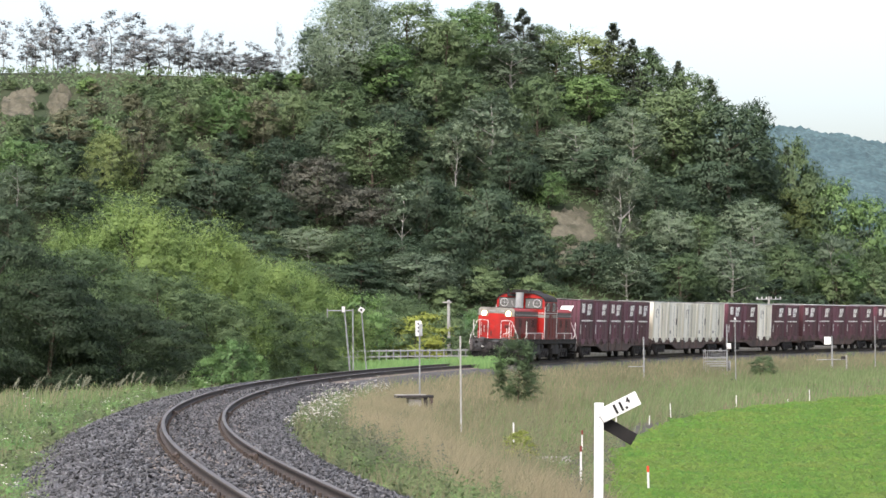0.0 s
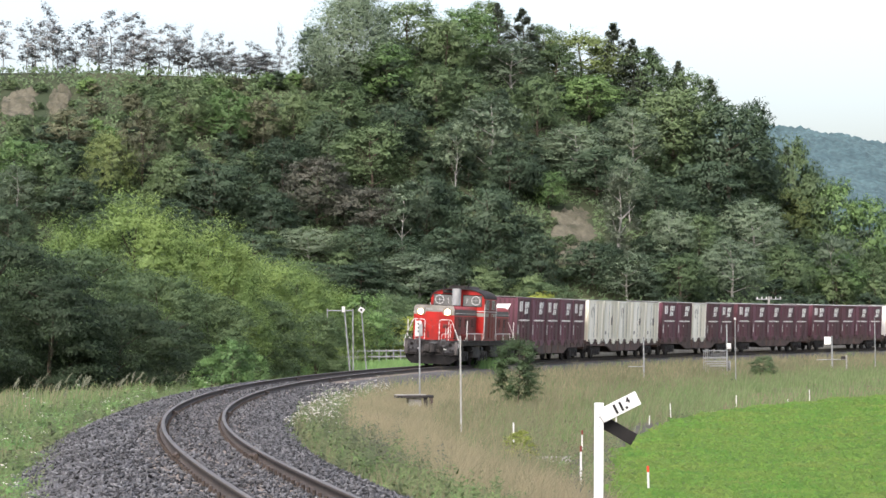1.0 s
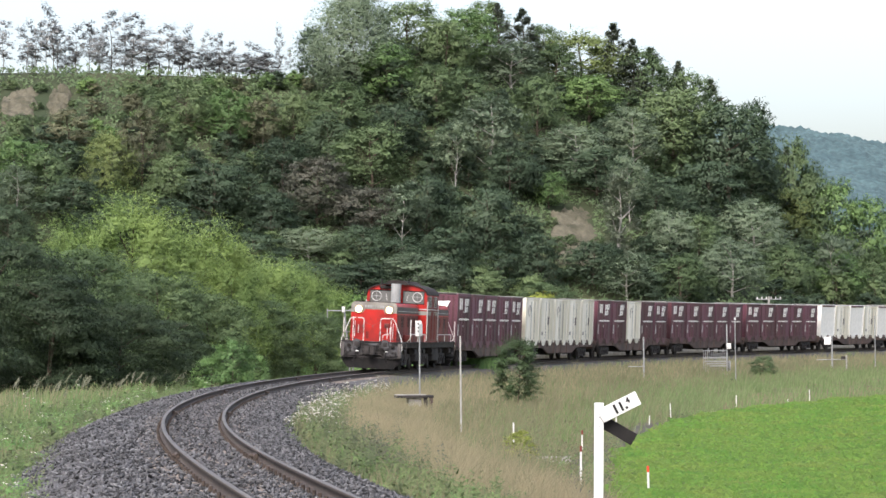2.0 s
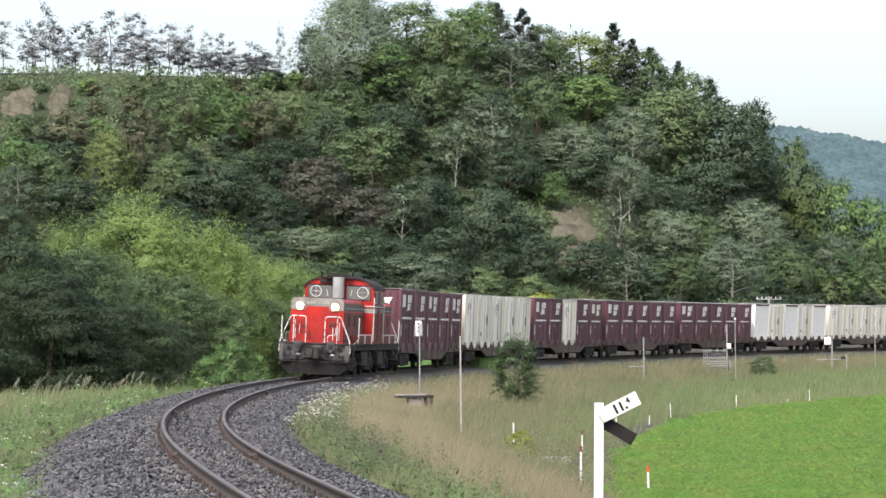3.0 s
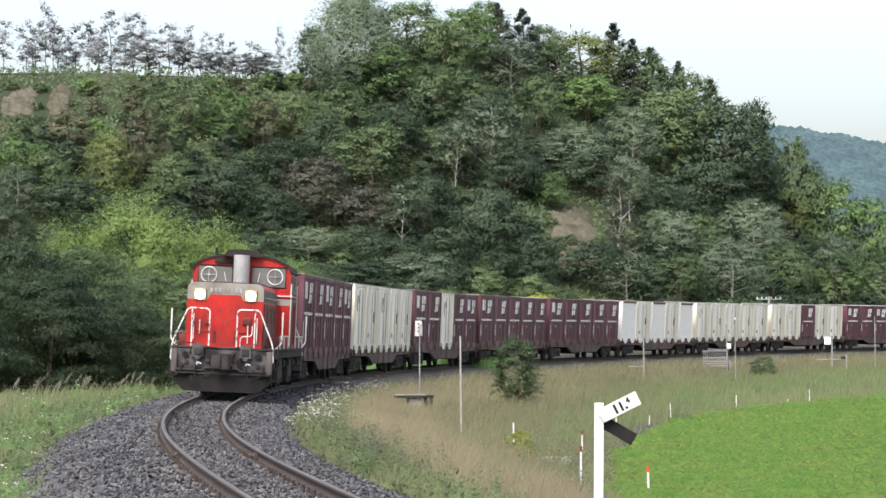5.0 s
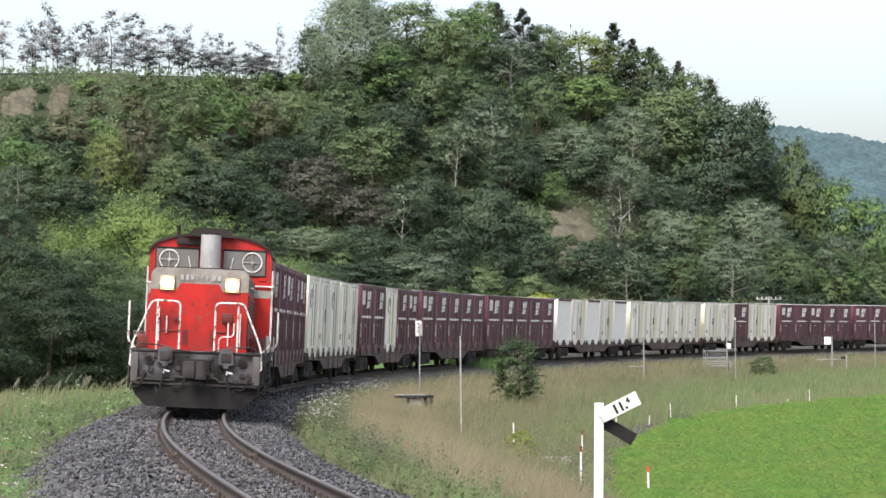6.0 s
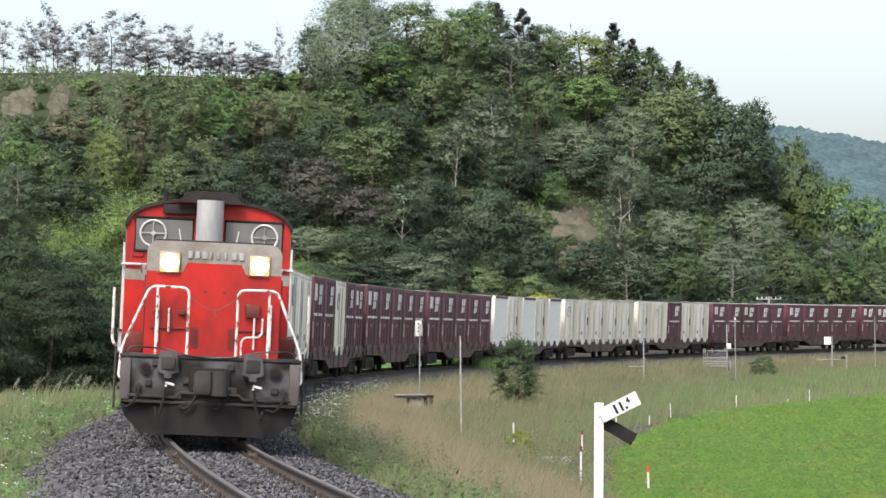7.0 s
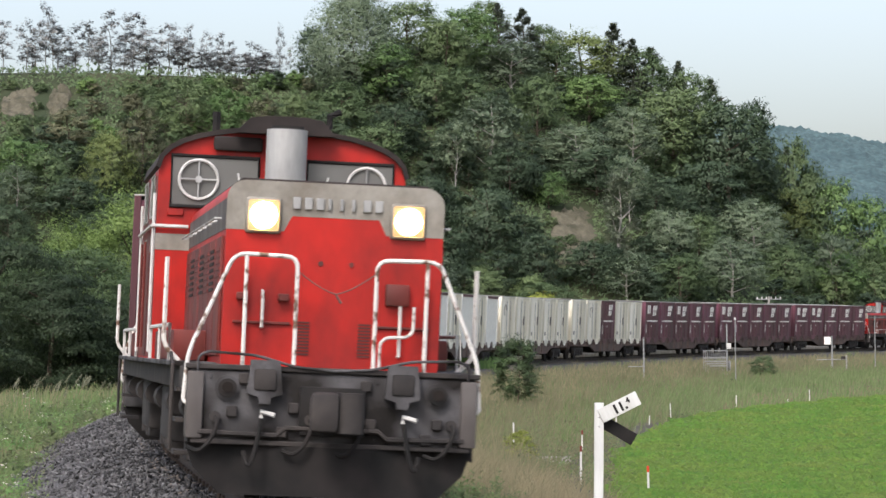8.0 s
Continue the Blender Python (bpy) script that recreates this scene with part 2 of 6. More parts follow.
# ---------------------------------------------------------------- the line of the track
KNOT = [-30, -15, 0, 15, 30, 45, 60, 80, 110, 150, 200, 260, 330]
BEND = [0.168, 0.027, -0.114, -0.272, -0.287, -0.216, -0.258, -0.254, -0.25, -0.26, -0.227, -0.104, 0.019]   # per 100 m
START, HEADING, GRADE, CANT = (-1.9236, 35.2112), 97.794, 0.0024, 3.02
SS = np.arange(-220, 440, 0.5)
TH = np.cumsum(np.interp(SS, KNOT, BEND) / 100) * 0.5
I0 = int(np.argmin(abs(SS)))
TH = TH - TH[I0] + radians(HEADING)
TX = np.cumsum(np.cos(TH)) * 0.5
TY = np.cumsum(np.sin(TH)) * 0.5
TX, TY = TX - TX[I0] + START[0], TY - TY[I0] + START[1]


def line(s):
    return np.interp(s, SS, TX), np.interp(s, SS, TY), np.interp(s, SS, TH)


def at_track(s, u, z):
    """A place u metres to the inner side of the line and z over the rails, with the cant."""
    x, y, th = line(s)
    c = radians(CANT)
    o = u * np.cos(c) + z * np.sin(c)
    return np.stack(np.broadcast_arrays(x + np.sin(th) * o, y - np.cos(th) * o, -u * np.sin(c) + z * np.cos(c) + GRADE * s), -1)


def track_su(x, y):
    """Distance along the line and to its inner side, of many places."""
    x, y = np.atleast_1d(np.asarray(x, float)), np.atleast_1d(np.asarray(y, float))
    k = np.empty(len(x), int)
    for i in range(0, len(x), 4000):
        d = (x[i:i + 4000, None] - TX[None, ::2]) ** 2 + (y[i:i + 4000, None] - TY[None, ::2]) ** 2
        k[i:i + 4000] = np.argmin(d, 1) * 2
    s, th = SS[k], TH[k]
    u = (x - TX[k]) * np.sin(th) - (y - TY[k]) * np.cos(th)
    return s, u


RIDGE_X = [-400, -150, -80, -48, -30, -17, -12.6, -6.4, 1, 7, 13, 19.5, 25.6, 33.7, 38, 42.3, 48, 70, 120, 300]
RIDGE_Z = [20, 28, 31, 30.6, 30.4, 29.6, 30.6, 33.4, 34.6, 32.6, 30.4, 28.8, 25.2, 20.6, 16.0, 12, 10, 7, 4, 3]


def foot(x):
    return np.interp(x, [-200, -40, 20, 50, 120], [262, 275, 290, 312, 460])


def smooth(t):
    t = np.clip(t, 0, 1)
    return t * t * (3 - 2 * t)


def wob(x, y, f, seed=0.0):
    return (np.sin(x * f + 1.3 * seed) * np.cos(y * f * 1.13 + seed) + 0.5 * np.sin(x * f * 2.3 + y * f * 1.7 + seed * 2.1)) / 1.5


def ground_z(x, y):
    x, y = np.atleast_1d(np.asarray(x, float)), np.atleast_1d(np.asarray(y, float))
    s, u = track_su(x, y)
    side = np.interp(u, [-40, -12, -3.4, -2.4, -1.5, 1.5, 2.4, 4.5, 9, 14, 60], [-0.9, -0.75, -0.62, -0.58, -0.5, -0.5, -0.62, -0.95, -1.5, -1.62, -1.7])
    z = side + GRADE * np.clip(s, -200, 430) + 0.06 * wob(x, y, 0.45) * (abs(u) > 3)
    t = (y - foot(x)) / 66.0
    top = np.interp(x * 350 / np.clip(y, 330, 3000) * 1.0, RIDGE_X, RIDGE_Z)
    rise = np.where(t < 1, 0.75 * np.clip(t, 0, 1) + 0.25 * smooth(t), 1 + 0.0 * t)
    hill = top * rise + wob(x, y, 0.11, 2.0) * 1.2 * (t > 0) * (t < 1)
    fall = np.clip((y - 420) / 500, 0, 1)
    return z * (1 - np.clip(t, 0, 1)) + hill * (1 - fall) * (t > 0)


def grid_lines(parts):
    return np.unique(np.concatenate([np.arange(a, b, st) for a, b, st in parts]).round(3))


def build_ground():
    gx = grid_lines([(-3000, -400, 260), (-400, -80, 20), (-80, -40, 3), (-40, 60, 1.0), (60, 110, 3), (110, 400, 25), (400, 3001, 260)])
    gy = grid_lines([(-600, 0, 60), (0, 30, 4), (30, 270, 1.0), (270, 380, 2.5), (380, 700, 20), (700, 4001, 300)])
    X, Y = np.meshgrid(gx, gy)
    Z = ground_z(X.ravel(), Y.ravel())
    V = np.stack([X.ravel(), Y.ravel(), Z], 1)
    nx, ny = len(gx), len(gy)
    i = (np.arange(ny - 1)[:, None] * nx + np.arange(nx - 1)[None]).ravel()
    F = np.stack([i, i + 1, i + 1 + nx, i + nx], 1)
    me = from_arrays("ground", V, F, "soil")
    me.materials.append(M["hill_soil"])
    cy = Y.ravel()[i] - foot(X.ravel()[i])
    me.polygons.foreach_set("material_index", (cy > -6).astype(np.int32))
    me.polygons.foreach_set("use_smooth", np.ones(len(F), bool))
    g = new("ground", me)
    tagged(g, "rough meadow and wooded hillside of soil and grass", "ground", kind="structure")
    return g


build_ground()


def sweep(outline, s0, s1, step, closed=True):
    """Vertices and faces of an outline of (u, z) carried along the line."""
    s = np.arange(s0, s1 + 1e-6, step)
    k, n = len(outline), len(s)
    V = np.stack([at_track(s, u, z) for u, z in outline], 1).reshape(-1, 3)
    F = []
    for i in range(n - 1):
        for j in range(k if closed else k - 1):
            a, b = i * k + j, i * k + (j + 1) % k
            F.append((a, b, b + k, a + k))
    return V, np.array(F)


def build_track():
    track = thing("railway_track", "single narrow-gauge railway track with rusty rails on grey ballast", "railway track", kind="structure")
    bed = [(-3.1, -0.85), (-2.25, -0.42), (-1.75, -0.20), (-0.75, -0.185), (0.75, -0.185), (1.6, -0.20), (2.05, -0.42), (2.9, -0.95)]
    V, F = sweep(bed, -200, 425, 1.0, closed=False)
    ob = new("ballast_bed", from_arrays("ballast_bed", V, F, "ballast"))
    ob.parent = track
    prof = [(-0.0635, -0.153), (0.0635, -0.153), (0.0635, -0.140), (0.012, -0.122), (0.0085, -0.05), (0.0325, -0.036), (0.0325, -0.006),
            (0.024, 0.0), (-0.024, 0.0), (-0.0325, -0.006), (-0.0325, -0.036), (-0.0085, -0.05), (-0.012, -0.122), (-0.0635, -0.140)]
    for u0 in (-0.566, 0.566):
        V, F = sweep([(u0 + a, b) for a, b in prof], -200, 425, 1.0)
        ob = new("rail", from_arrays("rail", V, F, "rail_side"))
        ob.data.materials.append(M["rail_top"])
        k = len(prof)
        idx = np.zeros(len(F), np.int32)
        for j in (6, 7, 8):
            idx[j::k] = 1
        ob.data.polygons.foreach_set("material_index", idx)
        ob.parent = track
        # joint plates, one pair each 25 m
        for s in (-16.5, 8.5, 33.5, 58.5, 83.5):
            s += 1.0 if u0 > 0 else 0.0
            bm = B()
            for side in (-1, 1):
                p, q = at_track(s, u0 + side * 0.035, -0.085), at_track(s + 0.56, u0 + side * 0.035, -0.085)
                cyl(bm, p, q, 0.04, seg=6)
                for w in (0.1, 0.23, 0.34, 0.46):
                    cyl(bm, at_track(s + w, u0 + side * 0.03, -0.085), at_track(s + w, u0 + side * 0.105, -0.085), 0.02, seg=6)
            part("joint_plate", bm, "rail_side", track)
    return track


TRACK = build_track()

# ---------------------------------------------------------------- rolling stock
LOCO_LEN, CAR_LEN, N_CARS = 18.0, 20.4, 11


def head_at(t):
    w = 8.0 - t
    return -6.975 + 18.3932 * w - 0.0337 * w * w


def ride(s_front, a, b, flip=0.0):
    """The pose of a vehicle whose front coupler is at s_front, carried by bogies a and b metres behind it."""
    xa, ya, _ = line(s_front + a)
    xb, yb, _ = line(s_front + b)
    th = math.atan2(yb - ya, xb - xa)
    x, y = xa - math.cos(th) * a, ya - math.sin(th) * a
    m = Matrix.Translation((x, y, GRADE * s_front)) @ Matrix.Rotation(th - math.pi / 2, 4, "Z") @ Matrix.Rotation(radians(CANT), 4, "Y")
    if flip:
        m = m @ Matrix.Translation((0, flip, 0)) @ Matrix.Rotation(math.pi, 4, "Z")
    return m


def wheelset(parent, y, r=0.43):
    bm = B()
    for sx in (-1, 1):
        cyl(bm, (sx * 0.50, 0, 0), (sx * 0.63, 0, 0), r, seg=24)
        cyl(bm, (sx * 0.49, 0, 0), (sx * 0.52, 0, 0), r + 0.028, seg=24)
        for k in range(5):
            a = k * math.tau / 5
            cyl(bm, (sx * 0.63, 0.24 * math.cos(a), 0.24 * math.sin(a)), (sx * 0.64, 0.24 * math.cos(a), 0.24 * math.sin(a)), 0.05, seg=8)
    cyl(bm, (-0.75, 0, 0), (0.75, 0, 0), 0.08, seg=10)
    ob = part("wheelset", bm, "under", parent)
    ob.location = (0, y, r)
    return ob


def ring(bm, c, r, w, seg=24):
    """A flat ring in the xz plane."""
    pts = [(c[0] + r * math.cos(k * math.tau / seg), c[1], c[2] + r * math.sin(k * math.tau / seg)) for k in range(seg + 1)]
    return tube(bm, pts, w, 5)


def bogie_frame(bm, y, half=1.1, w=0.98):
    for sx in (-1, 1):
        bx(bm, sx * w - 0.07, sx * w + 0.07, y - half - 0.35, y + half + 0.35, 0.52, 0.74, 0.02)
        for dy in (-half, half):
            bx(bm, sx * w - 0.11, sx * w + 0.11, y + dy - 0.17, y + dy + 0.17, 0.26, 0.62, 0.03)
        for dy in (-0.28, 0.28):
            cyl(bm, (sx * (w + 0.02), y + dy, 0.30), (sx * (w + 0.02), y + dy, 0.66), 0.10, seg=10)
        bx(bm, sx * w - 0.09, sx * w + 0.09, y - 0.42, y + 0.42, 0.24, 0.34, 0.02)
    bx(bm, -w, w, y - 0.2, y + 0.2, 0.45, 0.7, 0.02)
    return bm


def hood(loco, y0, y1, front):
    """One bonnet: red sheet sides with louvres, grey upper band, doors."""
    hw, zt, zb = 0.995, 2.95, 1.27
    def crest(g):
        """The rounded shoulders of the hood, g metres proud."""
        turns = [radians(a) for a in range(0, 91, 15)]
        return ([(hw - 0.17 + (0.17 + g) * math.cos(a), zt - 0.17 + (0.17 + g) * math.sin(a)) for a in turns]
                + [(-hw + 0.17 - (0.17 + g) * math.sin(a), zt - 0.17 + (0.17 + g) * math.cos(a)) for a in turns])
    body = part("hood", prism(B(), [(-hw, zb), (hw, zb)] + crest(0.0), y0, y1), "red", loco)
    sgn = 1 if front else -1
    face = y0 if front else y1
    f = lambda d: face - sgn * d                     # d metres out from the end face
    # grey band, end and sides
    bm = B()
    ya, yb = sorted((f(0.004), f(-0.002)))
    prism(bm, [(-hw - 0.004, 2.50), (-0.47, 2.50), (-0.40, 2.64), (0.40, 2.64), (0.47, 2.50), (hw + 0.004, 2.50)] + crest(0.004), ya, yb)
    part("grey_band", bm, "grey", body, "weathered grey band round the hood top")
    for sx in (-1, 1):
        # side band is darker than the end band: shade and dirt in its grey
        part("side_band", bx(B(), *sorted((sx * hw, sx * (hw + 0.005))), y0 + 0.01, y1 - 0.01, 2.50, zt - 0.17), "grey_dirty_shaded", body, "dark grey side band with grime and shade in its colour")
    part("hood_top", bx(B(), -hw + 0.13, hw - 0.13, y0 + 0.15, y1 - 0.05, zt - 0.01, zt + 0.03, 0.01), "roof", body)
    # side doors and louvres
    for sx in (-1, 1):
        for k in range(7):
            w = (y1 - y0 - 0.3) / 7
            a = y0 + 0.15 + k * w
            # hood doors take the flank's grime and shade as a darker red
            door = part("side_door", bx(B(), *sorted((sx * hw, sx * (hw + 0.03))), a + 0.03, a + w - 0.03, 1.34, 2.44, 0.008), "red_dirty_shaded", body)
            bm = B()
            for q in range(7):
                z = 1.95 + q * 0.06
                bx(bm, *sorted((sx * (hw + 0.028), sx * (hw + 0.038))), a + 0.12, a + w - 0.12, z, z + 0.03)
            part("louvre", bm, "black" if k % 2 else "red_dirty_shaded", door)
            bm = B()
            tube(bm, [(sx * (hw + 0.03), a + 0.1, 2.60), (sx * (hw + 0.09), a + 0.1, 2.60), (sx * (hw + 0.09), a + w - 0.1, 2.60), (sx * (hw + 0.03), a + w - 0.1, 2.60)], 0.012)
            part("grab_rail", bm, "silver", body)
    # end face: louvres, hooks, hand grips, lamps
    for x in (-0.315, 0.245):
        bm = B()
        for q in range(11):
            ya, yb = sorted((f(0.0), f(0.010)))
            bx(bm, x, x + 0.115, ya, yb, 1.38 + q * 0.029, 1.395 + q * 0.029)
        part("louvre", bm, "red_dirty_shaded", body)
    for x, z0, z1 in ((-0.80, 1.45, 2.12), (-0.64, 1.62, 1.95), (0.62, 1.40, 1.98), (0.86, 1.40, 2.05)):
        bm = tube(B(), [(x, f(0.0), z1), (x, f(0.07), z1), (x, f(0.07), z0), (x, f(0.0), z0)], 0.016)
        part("hand_grip", bm, "chipped", body)
    ya, yb = sorted((f(0.0), f(0.09)))
    part("jumper_box", bx(B(), 0.48, 0.70, ya, yb, 1.86, 2.06, 0.02), "red_dirty_shaded", body)
    for x in (-0.83, -0.45):
        part("bracket", bx(B(), x - 0.05, x + 0.05, ya, yb, 1.86, 1.93, 0.01), "red_dirty_shaded", body)
    bm = B()
    pts = [(x, f(0.34), 1.94 + 0.20 * (abs(x) / 0.36) ** 1.4) for x in np.linspace(-0.36, 0.36, 13)]
    tube(bm, pts, 0.006, 5)
    tube(bm, [(0.0, f(0.34), 1.94), (0.02, f(0.34), 1.90), (0.05, f(0.34), 1.86)], 0.012, 5)
    part("chain", bm, "brownsteel", body)
    for x, z, r in ((-0.12, 2.22, 0.024), (0.16, 2.22, 0.024)):
        part("bolt_head", cyl(B(), (x, f(0.0), z), (x, f(0.012), z), r, seg=10), "red_dirty_shaded", body)
    part("cross_bar", tube(B(), [(-0.90, f(0.02), 1.66), (-0.38, f(0.02), 1.66)], 0.014), "red_dirty_shaded", body)
    part("cross_bar", tube(B(), [(0.38, f(0.02), 1.66), (0.90, f(0.02), 1.66)], 0.014), "red_dirty_shaded", body)
    for x in (-0.664, 0.664):
        ya, yb = sorted((f(-0.05), f(0.05)))
        lamp = part("headlight", bx(B(), x - 0.165, x + 0.165, ya, yb, 2.47, 2.80, 0.03), "grey", body, "square lit headlight in a silver bezel")
        part("reflector", bx(B(), x - 0.14, x + 0.14, *sorted((f(0.045), f(0.056))), 2.495, 2.775, 0.02), "glow" if front else "lamp_off", lamp)
        bm = cyl(B(), (x, f(0.05), 2.635), (x, f(0.068), 2.635), 0.125, seg=24)
        part("lens", bm, "lamp" if front else "lamp_off", lamp)
    # running number, as plain raised bars
    for k, w in enumerate((0.085, 0.085, 0.085, 0.04, 0.04, 0.04, 0.085, 0.085)):
        x = -0.40 + k * 0.108
        ya, yb = sorted((f(0.004), f(0.03)))
        part("number_bar", bx(B(), x, x + w * 0.85, ya, yb, 2.705, 2.815, 0.006), "silver", body)
    return body


def front_end(loco, y, sgn):
    """Buffer beam, plough, coupler, hoses and railings of one end; sgn is 1 at the leading end."""
    f = lambda d: y + sgn * d
    o = lambda a, b: sorted((f(a), f(b)))
    beam = part("buffer_beam", bx(B(), -1.29, 1.29, *o(0.0, 0.28), 0.56, 1.22, 0.03), "beam", loco, "dusty dark grey buffer beam")
    part("deck_plate", bx(B(), -1.33, 1.33, *o(-0.02, 0.5), 1.22, 1.27, 0.01), "under", beam)
    bm = B()
    prism(bm, [(-1.30, 0.56), (0, 0.56), (1.30, 0.56), (1.22, 0.34), (0.98, 0.11), (0, 0.11), (-0.98, 0.11), (-1.22, 0.34)], *o(0.16, 0.22))
    for v in bm.verts:
        v.co.y -= sgn * 0.26 * (1 - abs(v.co.x) / 1.3)
    part("snow_plough", bm, "black", loco)
    cp = part("coupler", bx(B(), -0.16, 0.16, *o(-0.42, 0.1), 0.74, 1.02, 0.05), "under", loco)
    kn = bx(B(), -0.24, 0.02, *o(-0.56, -0.38), 0.70, 1.06, 0.06)
    cyl(kn, (0.12, f(-0.42), 0.70), (0.12, f(-0.42), 1.06), 0.13, seg=14)
    part("knuckle", kn, "under", cp)
    part("coupler_pocket", bx(B(), -0.30, 0.30, *o(-0.05, 0.02), 0.66, 1.10, 0.02), "black", cp)
    for x in (-0.62, 0.66):
        ck = part("brake_cock", tube(B(), [(x - 0.02, f(-0.06), 0.80), (x - 0.02, f(-0.06), 0.86), (x + 0.10, f(-0.10), 0.83)], 0.022), "white", beam)
        hz = [(x - 0.02 - 0.30 * k / 8 * (1 if x < 0 else -1) * 0.5, f(-0.10 - 0.06 * math.sin(k / 8 * math.pi)), 0.80 - 0.42 * math.sin(k / 8 * math.pi * 0.75)) for k in range(9)]
        part("air_hose", tube(B(), hz, 0.022), "black", beam)
    for x in (-0.95, 0.95):
        tl = part("tail_lamp", cyl(B(), (x, f(0.02), 1.06), (x, f(-0.07), 1.06), 0.085, seg=16), "black", beam)
        part("lens", cyl(B(), (x, f(-0.06), 1.065), (x, f(-0.085), 1.065), 0.05, seg=14), "lens_dark", tl)
        part("socket_rim", cyl(B(), (x, f(0.01), 1.06), (x, f(-0.02), 1.06), 0.115, seg=18), "beam", tl)
    for x in (-0.62, 0.62):
        jp = part("jumper_socket", prism(B(), [(x - 0.13, 1.32), (x + 0.13, 1.32), (x + 0.16, 1.02), (x + 0.06, 0.99), (x + 0.05, 0.93), (x - 0.05, 0.93), (x - 0.06, 0.99), (x - 0.16, 1.02)], *o(-0.13, -0.02)), "beam", beam)
        part("socket_lid", bx(B(), x - 0.10, x + 0.10, *o(-0.15, -0.12), 1.05, 1.24, 0.02), "under", jp)
    part("pipe", tube(B(), soft([(0.44, f(0.30), 1.27), (0.44, f(0.30), 1.52), (0.50, f(0.30), 1.57), (0.68, f(0.30), 1.58), (0.74, f(0.30), 1.63), (0.74, f(0.30), 1.86)], 0.06), 0.016), "chipped", loco)
    part("lower_strip", bx(B(), -1.26, 1.26, *o(-0.03, 0.03), 0.555, 0.60, 0.008), "under", beam)
    part("brake_pipe", tube(B(), [(-1.2, f(-0.04), 0.66), (-0.5, f(-0.04), 0.65), (-0.42, f(-0.04), 0.72), (0.42, f(-0.04), 0.72), (0.5, f(-0.04), 0.65), (1.2, f(-0.04), 0.66)], 0.025), "under", beam)
    for x in (-1.05, -0.2, 0.25, 1.08):
        part("air_hose", tube(B(), soft([(x, f(-0.05), 0.80), (x + 0.02, f(-0.12), 0.74), (x - 0.04, f(-0.14), 0.58), (x - 0.14, f(-0.12), 0.48), (x - 0.24, f(-0.06), 0.52)], 0.08), 0.02), "black", beam)
        part("hose_flange", cyl(B(), (x, f(0.0), 0.80), (x, f(-0.06), 0.80), 0.05, seg=10), "under", beam)
    for x in (-1.1, -0.75, -0.4, 0.4, 0.75, 1.1):
        for z in (0.64, 1.16):
            part("rivet", cyl(B(), (x, f(0.0), z), (x, f(-0.012), z), 0.018, seg=8), "beam", beam)
    for sx in (-1, 1):
        part("end_bracket", bx(B(), *sorted((sx * 1.16, sx * 1.31)), *o(-0.05, 0.25), 0.60, 1.20, 0.02), "grey_dirty_shaded", beam)
    for x, z in ((-0.9, 0.85), (-0.35, 0.9), (0.35, 0.78), (0.95, 0.8), (-0.45, 0.68), (0.3, 1.12), (-0.8, 1.15), (0.85, 0.66)):
        part("fitting", bx(B(), x - 0.05, x + 0.05, *o(-0.05, 0.0), z - 0.05, z + 0.05, 0.012), "under", beam)
    # railings
    for sx in (-1, 1):
        r = 0.020
        bm = B()
        tube(bm, soft([(sx * 0.36, f(0.05), 1.16), (sx * 0.36, f(0.05), 2.26), (sx * 0.93, f(0.05), 2.27),
                  (sx * 1.31, f(0.05), 1.36), (sx * 1.34, f(0.04), 0.92), (sx * 1.24, f(-0.01), 0.90)], 0.11), r, 8)
        tube(bm, [(sx * 0.82, f(0.05), 1.20), (sx * 0.82, f(0.05), 2.26)], r)
        part("railing", bm, "chipped", loco, "white-painted tubular end railing")
        bm = tube(B(), soft([(sx * 1.30, f(1.45), 1.26), (sx * 1.47, f(1.45), 1.42), (sx * 1.47, f(1.45), 2.25)], 0.1), 0.024)
        part("corner_post", bm, "chipped", loco)
        bm = tube(B(), [(sx * 1.40, f(0.9), 0.45), (sx * 1.40, f(0.9), 1.25), (sx * 1.40, f(1.35), 1.35)], 0.02)
        part("step_rail", bm, "under", loco)
        st = B()
        for z in (0.42, 0.72, 1.0):
            bx(st, *sorted((sx * 1.12, sx * 1.36)), *o(0.85, 1.35), z, z + 0.04)
        part("step", st, "under", loco)
        hz = tube(B(), soft([(sx * 1.22, f(-0.03), 1.0), (sx * 1.22, f(-0.03), 1.33), (sx * 1.14, f(-0.03), 1.38), (sx * 0.70, f(-0.03), 1.36), (sx * 0.35, f(-0.03), 1.27), (0, f(-0.03), 1.245)], 0.08), 0.013)
        part("uncoupling_rod", hz, "beam", loco)


